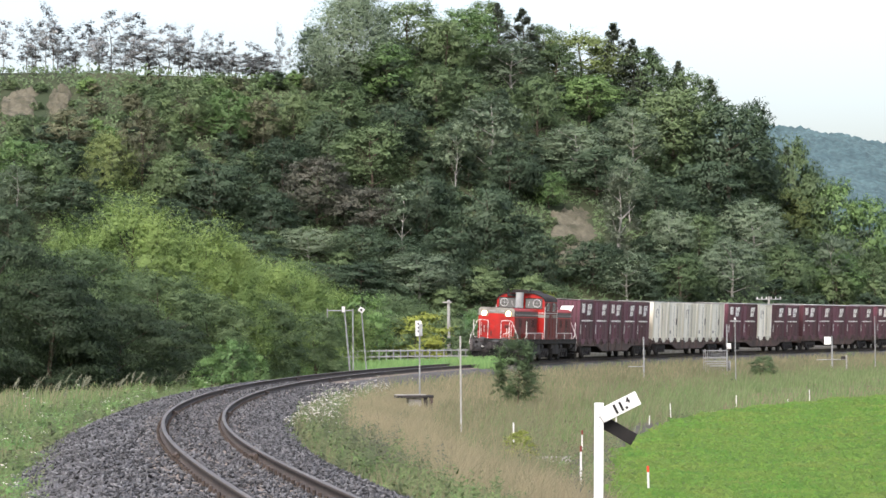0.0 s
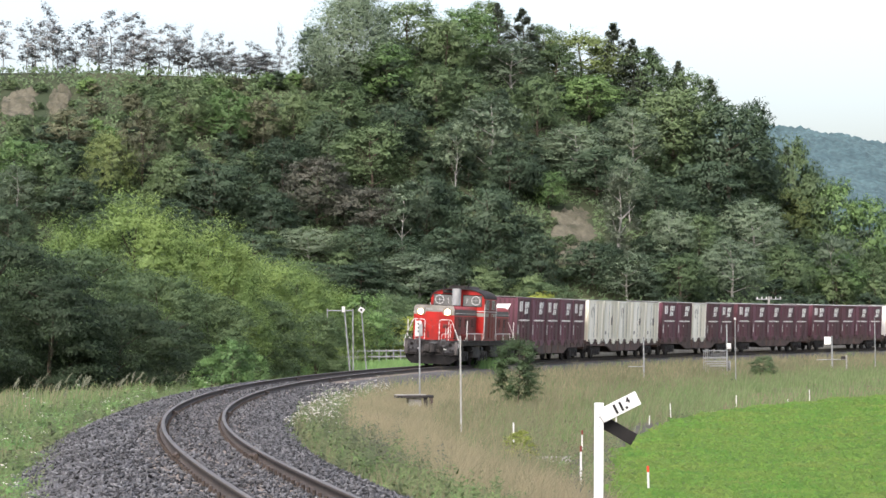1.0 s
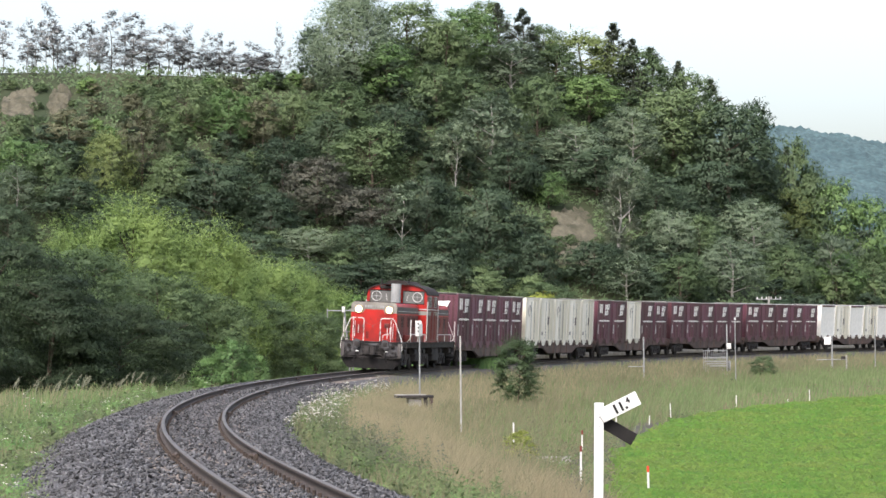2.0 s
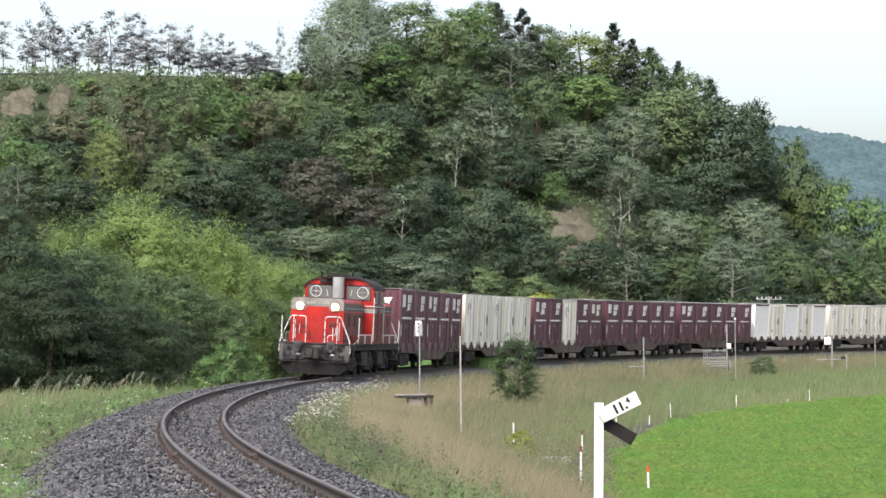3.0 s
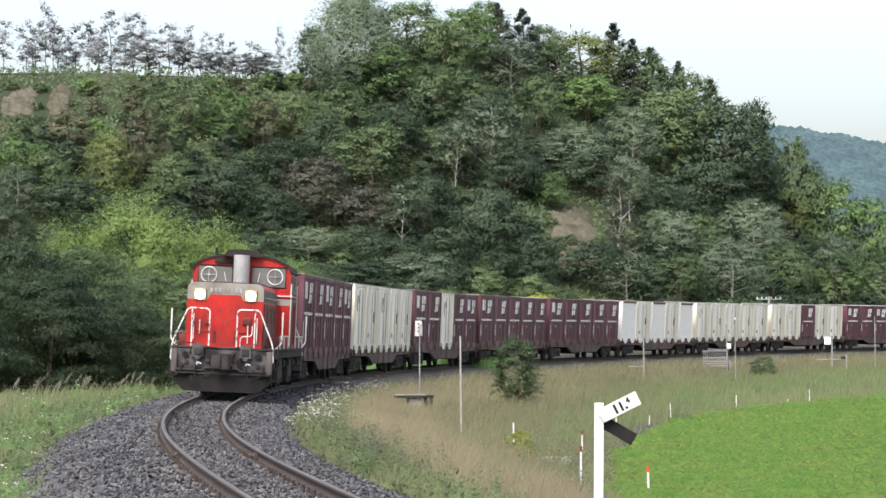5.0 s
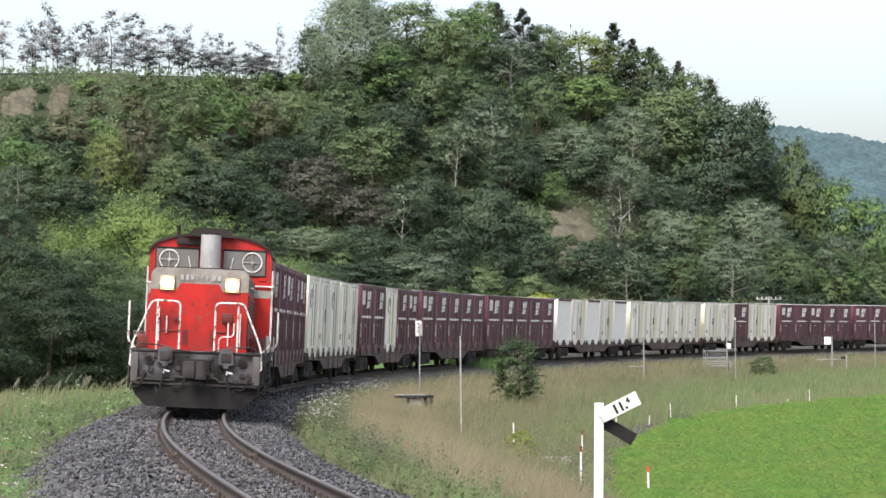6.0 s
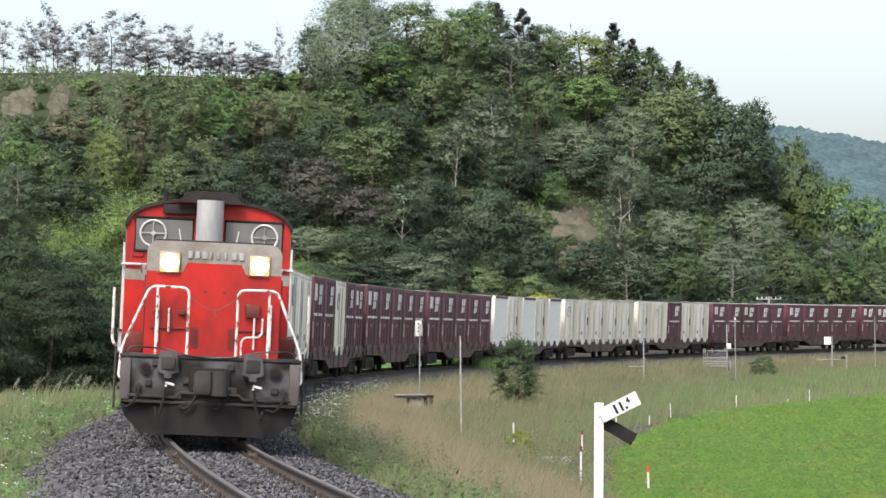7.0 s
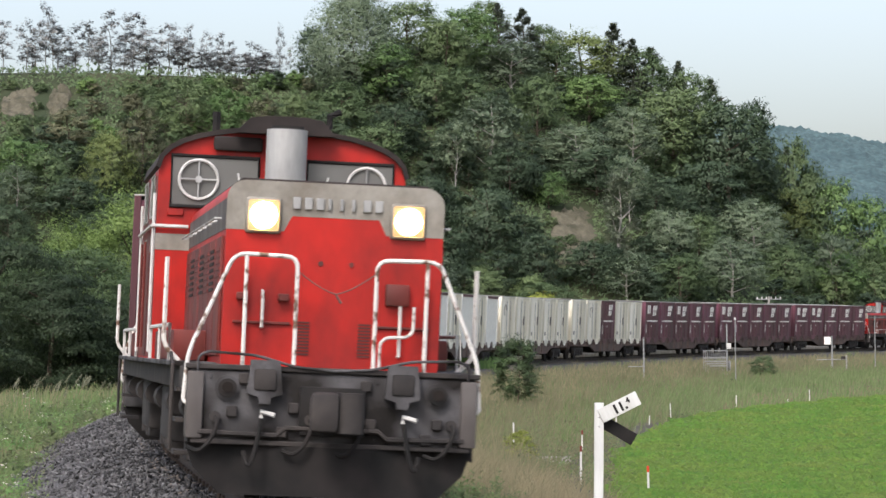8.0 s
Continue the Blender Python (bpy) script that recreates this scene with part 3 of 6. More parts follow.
def build_loco():
    loco = thing("diesel_locomotive", "red centre-cab diesel locomotive with grey band and white railings", "locomotive", "locomotives of the train")
    y0, y1 = 0.56, LOCO_LEN - 0.56
    fr = part("underframe", bx(B(), -1.33, 1.33, y0 + 0.28, y1 - 0.28, 1.02, 1.24, 0.02), "under", loco)
    part("walkway", bx(B(), -1.42, 1.42, y0 + 1.0, y1 - 1.0, 1.23, 1.28, 0.01), "beam", loco)
    cy0, cy1 = 7.25, 10.75
    hood(loco, 0.98, cy0, True)
    hood(loco, cy1, LOCO_LEN - 0.98, False)
    # cab: arched outline
    hw, ez, tz = 1.37, 3.34, 3.85
    arch = [(hw * math.cos(a), ez + (tz - ez) * math.sin(a) ** 0.75) for a in np.linspace(0.0, math.pi, 17)]
    cab = part("cab", prism(B(), [(-hw, 1.28), (hw, 1.28)] + arch, cy0, cy1), "red", loco)
    roof = [((hw + 0.035) * math.cos(a), ez + (tz + 0.04 - ez) * math.sin(a) ** 0.75) for a in np.linspace(0.05, math.pi - 0.05, 17)]
    roof_in = [((hw - 0.01) * math.cos(a), ez - 0.02 + (tz + 0.005 - ez) * math.sin(a) ** 0.75) for a in np.linspace(math.pi - 0.05, 0.05, 17)]
    part("cab_roof", prism(B(), roof + roof_in, cy0 - 0.07, cy1 + 0.07), "roof", cab)
    for yy, sg in ((cy0, -1), (cy1, 1)):
        for sx in (-1, 1):
            a, b = sorted((sx * 0.27, sx * 1.23))
            w = part("cab_window", bx(B(), a, b, *sorted((yy, yy + sg * 0.02)), 2.97, 3.53, 0.01), "glass", cab)
            part("window_frame", tube(B(), [(a, yy + sg * 0.02, 2.97), (b, yy + sg * 0.02, 2.97), (b, yy + sg * 0.02, 3.53), (a, yy + sg * 0.02, 3.53), (a, yy + sg * 0.02, 2.97)], 0.024), "black", w)
            rg = part("clear_view_screen", ring(B(), (sx * 0.93, yy + sg * 0.04, 3.27), 0.215, 0.018), "white", w, "white round clear-view screen ring")
            bm = tube(B(), [(sx * 0.93, yy + sg * 0.05, 3.06), (sx * 0.93, yy + sg * 0.05, 3.48)], 0.010)
            tube(bm, [(sx * 0.93 - 0.20, yy + sg * 0.05, 3.27), (sx * 0.93 + 0.20, yy + sg * 0.05, 3.27)], 0.010)
            cyl(bm, (sx * 0.93, yy + sg * 0.03, 3.27), (sx * 0.93, yy + sg * 0.07, 3.27), 0.04, seg=10)
            part("screen_motor", bm, "silver", w)
            part("wiper", tube(B(), [(sx * 0.45, yy + sg * 0.05, 3.10), (sx * 0.50, yy + sg * 0.05, 3.36)], 0.012), "white", w)
            a, b = sorted((sx * 1.0, sx * hw))
            part("grey_band", bx(B(), a, b, *sorted((yy, yy + sg * 0.005)), 2.48, 2.66), "grey", cab, "weathered grey band")
            part("front_rail", tube(B(), [(sx * 1.02, yy + sg * 0.05, 2.74), (sx * (hw + 0.05), yy + sg * 0.05, 2.74)], 0.02), "white", cab)
            part("handhold", bx(B(), *sorted((sx * 1.08, sx * 1.26)), *sorted((yy, yy + sg * 0.03)), 2.86, 2.94, 0.01), "red", cab)
        part("roof_cowl", bx(B(), -0.78, -0.24, *sorted((yy, yy + sg * 0.1)), 3.60, 3.76, 0.03), "roof", cab)
    for sx in (-1, 1):
        # thin sheet added over the cab side to carry its shade and grime
        part("side_sheet", bx(B(), *sorted((sx * hw, sx * (hw + 0.003))), cy0 + 0.004, cy1 - 0.004, 1.30, 3.30), "red_dirty_shaded", cab, "dark red side sheet with grime and shade in its colour")
        x0, x1 = sorted((sx * hw, sx * (hw + 0.006)))
        part("grey_band", bx(B(), x0, x1, cy0 + 0.002, cy1 - 0.002, 2.48, 2.66), "grey", cab, "weathered grey band")
        part("waist_rail", tube(B(), [(sx * (hw + 0.05), cy0 - 0.02, 2.74), (sx * (hw + 0.05), cy1, 2.74)], 0.02), "white", cab)
        for a in (cy0 + 0.5, cy1 - 1.3):
            sw = part("side_window", bx(B(), *sorted((sx * hw, sx * (hw + 0.015))), a, a + 0.8, 2.86, 3.32, 0.008), "glass", cab)
            part("window_frame", tube(B(), [(sx * (hw + 0.016), a, 2.86), (sx * (hw + 0.016), a + 0.8, 2.86), (sx * (hw + 0.016), a + 0.8, 3.32), (sx * (hw + 0.016), a, 3.32), (sx * (hw + 0.016), a, 2.86)], 0.014), "silver", sw)
        dr = part("cab_door", bx(B(), *sorted((sx * hw, sx * (hw + 0.012))), 8.65, 9.35, 1.32, 3.30, 0.006), "red_dirty_shaded", cab)
        for a in (8.55, 9.45):
            part("door_rail", tube(B(), [(sx * (hw + 0.06), a, 1.4), (sx * (hw + 0.06), a, 2.6)], 0.018), "red_dirty_shaded", dr)
        for yy in (cy0 + 0.02, cy1 - 0.02):
            part("corner_rail", tube(B(), [(sx * (hw + 0.03), yy, 1.35), (sx * (hw + 0.03), yy, 3.1)], 0.02), "white", cab)
        # walkway railing
        for a, b in ((2.6, 6.9), (11.1, 15.4)):
            bm = tube(B(), [(sx * 1.39, a, 1.28), (sx * 1.39, a, 1.62), (sx * 1.39, b, 1.62), (sx * 1.39, b, 1.28)], 0.02)
            wr = part("walkway_rail", bm, "white", loco)
            part("stanchion", tube(B(), [(sx * 1.39, (a + b) / 2, 1.28), (sx * 1.39, (a + b) / 2, 1.60)], 0.02), "white", wr)
        bm = bx(B(), *sorted((sx * 1.02, sx * 1.34)), 2.9, 6.9, 1.28, 1.58, 0.02)
        part("side_locker", bm, "red_dirty_shaded", loco)
        bm = bx(B(), *sorted((sx * 1.02, sx * 1.34)), 11.1, 15.1, 1.28, 1.58, 0.02)
        part("side_locker", bm, "red_dirty_shaded", loco)
    st = cyl(B(), (0, 6.88, 2.9), (0, 6.88, 3.84), 0.225, seg=24)
    stack = part("exhaust_pipe", st, "silver", loco, "dull silver exhaust stack")
    part("pipe_rim", cyl(B(), (0, 6.88, 3.84), (0, 6.88, 3.88), 0.18, seg=20), "black", stack)
    part("exhaust_pipe", cyl(B(), (0, 11.12, 2.9), (0, 11.12, 3.84), 0.225, seg=24), "silver", loco)
    part("roof_hatch", prism(B(), [(-0.55, 3.80), (0.55, 3.80), (0.40, 3.97), (0.2, 4.0), (-0.2, 4.0), (-0.40, 3.97)], 7.0, 10.9), "roof", cab)
    part("whistle", tube(B(), [(0.5, 7.3, 3.9), (0.5, 7.3, 4.05), (0.62, 7.3, 4.1)], 0.04), "black", cab)
    part("whistle", tube(B(), [(-0.75, 7.4, 3.8), (-0.75, 7.4, 4.04)], 0.05), "black", cab)
    part("lamp_housing", bx(B(), -0.07, 0.07, 6.60, 6.72, 2.98, 3.16, 0.02), "silver", loco)
    front_end(loco, y0, 1)
    front_end(loco, y1, -1)
    for y in (3.5, 9.0, 14.5):
        bg = part("bogie_frame", bogie_frame(B(), y), "under", loco)
        for dy in (-1.1, 1.1):
            wheelset(loco, y + dy)
    for a, b in ((5.4, 7.3), (10.7, 12.6)):
        part("fuel_tank", bx(B(), -1.22, 1.22, a, b, 0.42, 1.02, 0.06), "under", loco)
    for sx in (-1, 1):
        for y in (2.0, 5.0, 7.6, 10.4, 13.0, 16.0):
            part("air_tank", cyl(B(), (sx * 1.15, y - 0.3, 0.86), (sx * 1.15, y + 0.3, 0.86), 0.14, seg=12), "under", loco)
    return loco


def build_wagon():
    car = thing("container_flat_wagon", "rust-brown container flat wagon with fish-belly sills", "freight wagon", "flat wagons of the train")
    a, b = 0.4, CAR_LEN - 0.4
    fr = part("deck_frame", bx(B(), -1.22, 1.22, a, b, 0.92, 1.06, 0.015), "brownsteel", car)
    belly = [(a, 1.05), (b, 1.05), (b, 0.82), (17.6, 0.80), (14.9, 0.78), (13.6, 0.48), (6.8, 0.48), (5.5, 0.78), (2.8, 0.80), (a, 0.82)]
    for sx in (-1, 1):
        part("side_sill", prism(B(), belly, *sorted((sx * 1.12, sx * 1.22)), axis="x"), "brownsteel", car)
        for k in range(11):
            y = 1.0 + k * 1.84
            z0 = 0.50 if 6.8 < y < 13.6 else 0.83
            part("stiffener", bx(B(), *sorted((sx * 1.22, sx * 1.26)), y - 0.04, y + 0.04, z0, 1.04), "brownsteel", fr)
        for y in (a + 0.15, b - 0.15):
            part("step_rail", tube(B(), [(sx * 1.26, y, 1.0), (sx * 1.26, y, 0.45), (sx * 1.26, y + 0.3, 0.45), (sx * 1.26, y + 0.3, 1.0)], 0.018), "under", car)
    for y in (a, b):
        part("end_beam", bx(B(), -1.18, 1.18, y - 0.06, y + 0.06, 0.66, 1.1, 0.02), "brownsteel", car)
        d = -0.42 if y < 5 else 0.42
        part("coupler", bx(B(), -0.13, 0.13, *sorted((y, y + d)), 0.76, 1.0, 0.03), "black", car)
    part("equipment_box", bx(B(), -0.9, 0.9, 8.0, 9.6, 0.36, 0.86, 0.04), "under", car)
    part("air_tank", cyl(B(), (-0.5, 11.0, 0.66), (-0.5, 12.4, 0.66), 0.2, seg=14), "under", car)
    for y in (3.1, CAR_LEN - 3.1):
        part("bogie_frame", bogie_frame(B(), y, 0.95, 0.99), "under", car)
        for dy in (-0.95, 0.95):
            wheelset(car, y + dy)
    return car


C_LEN, C_W, C_H, C_Z = 3.715, 1.225, 2.48, 1.075


def build_container(style):
    """A five-ton railway container; y from 0 to its length, its floor at z 0."""
    wall = "maroon" if style.startswith("maroon") else "panel" if style == "white_plain" else "whitewall"
    names = {"maroon": "faded maroon steel freight container with ribbed side doors", "maroon_logo": "maroon freight container with white logo panels on its doors",
             "white": "dirty white freight container with ribbed side doors", "white_plain": "bright white smooth-sided freight container",
             "white_ring": "pale grey freight container with a round emblem"}
    c = thing("freight_container", names[style], "freight container", "containers on the wagons")
    body = part("body", bx(B(), -C_W + 0.04, C_W - 0.04, 0.04, C_LEN - 0.04, 0.08, C_H - 0.05, 0.01), wall, c)
    for sx in (-1, 1):
        xo, xi = sx * C_W, sx * (C_W - 0.10)
        for y in (0.0, C_LEN - 0.13):
            part("corner_post", bx(B(), *sorted((xo, xi)), y, y + 0.13, 0.0, C_H, 0.012), wall, c)
        part("top_rail", bx(B(), *sorted((xo, xi)), 0.13, C_LEN - 0.13, C_H - 0.11, C_H, 0.012), "whitewall" if wall == "whitewall" else "maroon", c)
        bm = bx(B(), *sorted((xo, xi)), 0.13, C_LEN - 0.13, 0.0, 0.13, 0.01)
        part("bottom_rail", bm, "brownsteel", c)
        for y in (0.95, C_LEN - 0.95):
            tab = [(y - 0.62, 0.15), (y + 0.62, 0.15), (y + 0.48, 0.0), (y + 0.34, -0.10), (y + 0.2, -0.16), (y - 0.2, -0.16), (y - 0.34, -0.10), (y - 0.48, 0.0)]
            part("fork_pocket", prism(B(), tab, *sorted((xo + sx * 0.02, xi)), axis="x"), wall, c)
        if style != "white_plain":
            w = (C_LEN - 0.30) / 4
            for k in range(4):
                a = 0.15 + k * w
                d = part("side_door", bx(B(), *sorted((sx * (C_W - 0.05), sx * (C_W - 0.02))), a + 0.015, a + w - 0.015, 0.15, C_H - 0.13, 0.008), wall, c)
                part("rib", bx(B(), *sorted((sx * (C_W - 0.03), sx * (C_W + 0.01))), a + w - 0.06, a + w + 0.0, 0.15, C_H - 0.13, 0.012), wall, d)
                if k in (1, 2):
                    part("lock_rod", tube(B(), [(sx * (C_W + 0.005), a + w * 0.5, 0.2), (sx * (C_W + 0.005), a + w * 0.5, C_H - 0.2)], 0.014), "galv" if wall == "whitewall" else "brownsteel", d)
        x0, x1 = sorted((sx * (C_W - 0.022), sx * (C_W + 0.004)))
        xs = (x0, x1)
        if style.startswith("maroon"):
            part("white_stripe", prism(B(), [(0.40, 1.245), (0.95, 1.195), (2.75, 1.195), (3.30, 1.245), (2.75, 1.295), (0.95, 1.295)], *xs, axis="x"), "panel", c)
            for q in ([(1.78, 1.58), (2.62, 1.60), (2.72, 1.88), (1.88, 1.87)], [(1.95, 1.91), (2.88, 1.92), (2.98, 2.26), (2.05, 2.24)]):
                part("logo_panel", prism(B(), q, *xs, axis="x"), "panel", c, "white slanted logo panel")
            if style == "maroon_logo":
                part("label_panel", bx(B(), *xs, 0.62, 1.28, 1.72, 2.26), "panel", c, "white square label panel")
            part("data_plate", bx(B(), *xs, 0.32, 0.42, 0.45, 1.0), "white", c)
            part("data_plate", bx(B(), *xs, 1.5, 1.66, 0.86, 0.98), "white", c)
        if style == "white_ring":
            bm = B()
            pts = [(xs[1] if sx > 0 else xs[0], 1.0 + 0.28 * math.cos(k * math.tau / 20), 1.75 + 0.30 * math.sin(k * math.tau / 20)) for k in range(15)]
            part("emblem", tube(bm, pts, 0.022), "concrete", c, "grey round emblem")
        if style == "white":
            part("data_plate", bx(B(), *xs, 2.05, 2.2, 1.0, 1.45), "beam", c)
            part("data_plate", bx(B(), *xs, 0.5, 0.8, 0.42, 0.62), "concrete", c)
    part("roof", bx(B(), -C_W - 0.006, C_W + 0.006, -0.006, C_LEN + 0.006, C_H + 0.002, C_H + 0.03, 0.008), "concrete", c)
    for y, s in ((0.0, -1), (C_LEN, 1)):
        bm = B()
        for k in range(9):
            x = -1.0 + k * 0.25
            bx(bm, x - 0.05, x + 0.05, *sorted((y - s * 0.05, y - s * 0.01)), 0.15, C_H - 0.12)
        part("end_ribs", bm, wall, c)
        if style.startswith("maroon") and s < 0:
            part("end_logo", prism(B(), [(-0.1, 1.62), (0.62, 1.66), (0.85, 2.12), (0.1, 2.08)], -0.004, 0.0), "panel", c, "white slanted logo panel")
    return c


LOCO = build_loco()
REAR_LOCO = copy_thing(LOCO, pose(0, 0, 0))
tagged(REAR_LOCO, "red diesel locomotive pushing at the tail of the train", "locomotive", "locomotives of the train")
for ob in REAR_LOCO.children_recursive:
    if ob.name.startswith(("lens", "reflector")):
        ob.data = ob.data.copy()
        ob.data.materials.clear()
        ob.data.materials.append(M["lamp_off"])
WAGON = build_wagon()
WAGONS = [WAGON] + [copy_thing(WAGON, pose(0, 0, 0)) for _ in range(N_CARS - 1)]
# load of each wagon, leading container first: L maroon with labels, M maroon, W white, P bright white, R white with emblem
LOADS = ["LMLML", "RWRWW", "LMRML", "LMMMM", "LMMMM", "PWPWP", "RWWWW", "WRMWW", "LMLMM", "LMMMM", "LLMMM"]
STYLE = {"L": "maroon_logo", "M": "maroon", "W": "white", "P": "white_plain", "R": "white_ring"}


def load_train():
    first, boxes = {}, []
    for car, load in enumerate(LOADS):
        for k, c in enumerate(load):
            if c in first:
                ob = copy_thing(first[c], pose(0, 0, 0))
            else:
                ob = first[c] = build_container(STYLE[c])
            boxes.append((ob, car, 0.55 + k * 3.895))
    return boxes


BOXES = load_train()


# ---------------------------------------------------------------- plants
RNG = np.random.default_rng(7)


def unit(v):
    return v / (np.linalg.norm(v, axis=1, keepdims=True) + 1e-9)


def cards(centers, normals, size, slim=0.55, hang=0.0, tri=False):
    """Small folded leaf sprays: one four-cornered leaf each."""
    n = len(centers)
    size = np.broadcast_to(size, n)[:, None] * RNG.uniform(0.6, 1.3, (n, 1))
    nm = unit(normals)
    a = unit(np.cross(nm, RNG.normal(size=(n, 3))))
    a[:, 2] -= hang
    a = unit(a)
    b = unit(np.cross(nm, a))
    fold = nm * size * 0.16
    if tri:
        V = np.stack([centers - a * size * 0.5, centers + a * size * 0.45 - b * size * slim * 0.5 - fold, centers + a * size * 0.45 + b * size * slim * 0.5], 1).reshape(-1, 3)
        return V, np.arange(3 * n).reshape(n, 3)
    V = np.stack([centers - a * size * 0.5, centers - b * size * slim * 0.5 - fold, centers + a * size * 0.5, centers + b * size * slim * 0.5 - fold], 1).reshape(-1, 3)
    F = np.arange(4 * n).reshape(n, 4)
    return V, F


def leaves(centers, normals, along, size, slim):
    """One three-cornered leaf spray each, pointing along its twig."""
    n = len(centers)
    size = np.broadcast_to(size, n)[:, None] * RNG.uniform(0.6, 1.35, (n, 1))
    nm = unit(normals)
    a = along + RNG.normal(size=(n, 3)) * 0.5
    a = unit(a - nm * (a * nm).sum(1, keepdims=True))
    b = np.cross(nm, a)
    V = np.stack([centers + a * size * 0.6, centers - a * size * 0.4 + b * size * slim * 0.5, centers - a * size * 0.4 - b * size * slim * 0.5], 1).reshape(-1, 3)
    return V, np.arange(3 * n).reshape(n, 3)


def lobes_of(shape, h, w, base, count):
    """The boughs of a crown: centre, radius and outward turn of each."""
    out = []
    for i in range(count):
        t = (i + RNG.uniform(0.2, 0.8)) / count
        ang = i * 2.4 + RNG.uniform(-0.5, 0.5)
        if shape == "cone":
            k = (1 - t) ** 0.85
            rr, z, br = w * 0.32 * k, base + t * (h - base) * 0.95, w * (0.06 + 0.17 * k)
        elif shape == "tall":
            k = math.sin(math.pi * (0.15 + 0.8 * t)) ** 0.7
            rr, z, br = w * 0.26 * k * RNG.uniform(0.4, 1.1), base + t * (h - base) * 0.9, w * 0.24 * RNG.uniform(0.75, 1.15)
        else:
            k = math.sqrt(max(0.03, 1 - ((t - 0.36) / 0.66) ** 2))
            rr, z = w * 0.34 * k * RNG.uniform(0.65, 1.08), base + (0.12 + 0.72 * t) * (h - base)
            br = min(w, h) * RNG.uniform(0.17, 0.27) * (1.18 - 0.3 * t)
        out.append((np.array([rr * math.cos(ang), rr * math.sin(ang), z]), br))
    return out


def crown_mesh(name, material, h, w, base, lobes, twigs, per, leaf, slim=0.5, shape="round", flat=0.8, rise=0.25, droop=0.1, fan=0.28, rough=0.22, wind=0.0, dome=0.42):
    """A crown of boughs; each bough a dome of twigs, each twig set with leaf sprays."""
    V, F, NN, k = [], [], [], 0
    mid = np.array([0, 0, base + 0.42 * (h - base)])
    for c, br in lobes_of(shape, h, w, base, lobes):
        away = c - mid
        away = away / (np.linalg.norm(away) + 0.3 * w)
        d = unit(unit(RNG.normal(size=(twigs, 3))) + away * 0.75 + np.array([wind, 0, rise]))
        d[:, 2] = np.where(d[:, 2] < -0.45, -d[:, 2], d[:, 2])
        reach = br * RNG.uniform(0.75, 1.3, twigs)
        side = unit(np.cross(d, np.array([0.05, 0.02, 1.0])))
        n = twigs * per
        i = np.repeat(np.arange(twigs), per)
        q = RNG.uniform(0, 1, n) ** 0.75
        dd, rr, ss = d[i], reach[i][:, None], side[i]
        spread = (1.15 - 0.85 * q)[:, None] * fan * rr
        p = dd * rr * (0.42 + 0.72 * q)[:, None] + ss * spread * RNG.normal(size=(n, 1)) + RNG.normal(size=(n, 3)) * spread * 0.35
        p[:, 2] = p[:, 2] * flat - droop * br * q * q
        p = c + p
        inner = RNG.random(n) < 0.14
        p = np.where(inner[:, None], c + (p - c) * 0.55, p)
        face = dd * 0.9 + RNG.normal(size=(n, 3)) * 0.5 + np.array([0, 0, 0.35])
        v, f = leaves(p, face, dd + ss * RNG.normal(size=(n, 1)) * 0.6 + np.array([2 * wind, 0, rise - 3 * droop]), np.where(inner, leaf * 2.0, leaf), slim)
        V.append(v), F.append(f + k)
        NN.append(np.repeat(unit(dd * dome + unit(p - mid) * (1.15 - dome) + np.array([0, 0, 0.22]) + RNG.normal(size=(n, 3)) * rough), 3, 0))
        k += len(v)
    me = from_arrays(name, np.concatenate(V), np.concatenate(F), material)
    me.polygons.foreach_set("use_smooth", np.ones(len(me.polygons), bool))
    me.normals_split_custom_set_from_vertices(np.concatenate(NN))
    return me


def trunk_mesh(name, material, h, r, limbs, w, lean=0.0):
    bm = B()
    pts = [(lean * (z / h) ** 2 + 0.05 * h * 0.3 * math.sin(z * 1.3), 0.02 * h * math.sin(z * 0.9), z) for z in np.linspace(-0.6, h * 0.86, 6)]
    for i in range(5):
        cyl(bm, pts[i], pts[i + 1], r * (1 - i * 0.17), r * (1 - (i + 1) * 0.17), seg=7, cap=i == 4)
    for k in range(limbs):
        q = pts[1 + k % 4]
        a = k * 2.3
        e = (q[0] + math.cos(a) * w * 0.26, q[1] + math.sin(a) * w * 0.26, q[2] + h * RNG.uniform(0.10, 0.2))
        cyl(bm, q, e, r * 0.45, r * 0.12, seg=5)
    return mesh_of(name, bm, material)


KINDS = {}


def kind(key, label, name, material, bark, h, w, base, lobes, twigs, per, leaf, r=0.16, limbs=7, n=2, **kw):
    lean = kw.pop("lean", 0.0)
    KINDS[key] = [(crown_mesh("crown", material, h, w, base, lobes, twigs, per, leaf, **kw), trunk_mesh("trunk", bark, h, r, limbs, w, lean), label, name, h, w) for _ in range(n)]


# trees of the hill
kind("mid", "broadleaf tree with dense mid-green summer foliage", "broadleaf_tree", "leaf_mid", "bark", 7.0, 7.0, 0.3, 20, 24, 12, 0.25, n=4)
kind("dark", "broadleaf tree with dark green dense foliage", "broadleaf_tree", "leaf_dark", "bark", 7.0, 7.0, 0.2, 20, 24, 12, 0.26, n=3, flat=0.65, fan=0.4)
kind("layer", "dark broadleaf tree with tiered spreading boughs", "broadleaf_tree", "leaf_dark", "bark", 6.5, 8.0, 0.1, 24, 20, 13, 0.26, n=3, flat=0.36, rise=0.1, droop=0.3, fan=0.55)
kind("rust", "broadleaf tree with brownish seed-laden foliage", "broadleaf_tree", "leaf_rust", "bark", 6.5, 8.0, 0.1, 24, 20, 13, 0.25, n=2, flat=0.5, fan=0.45)
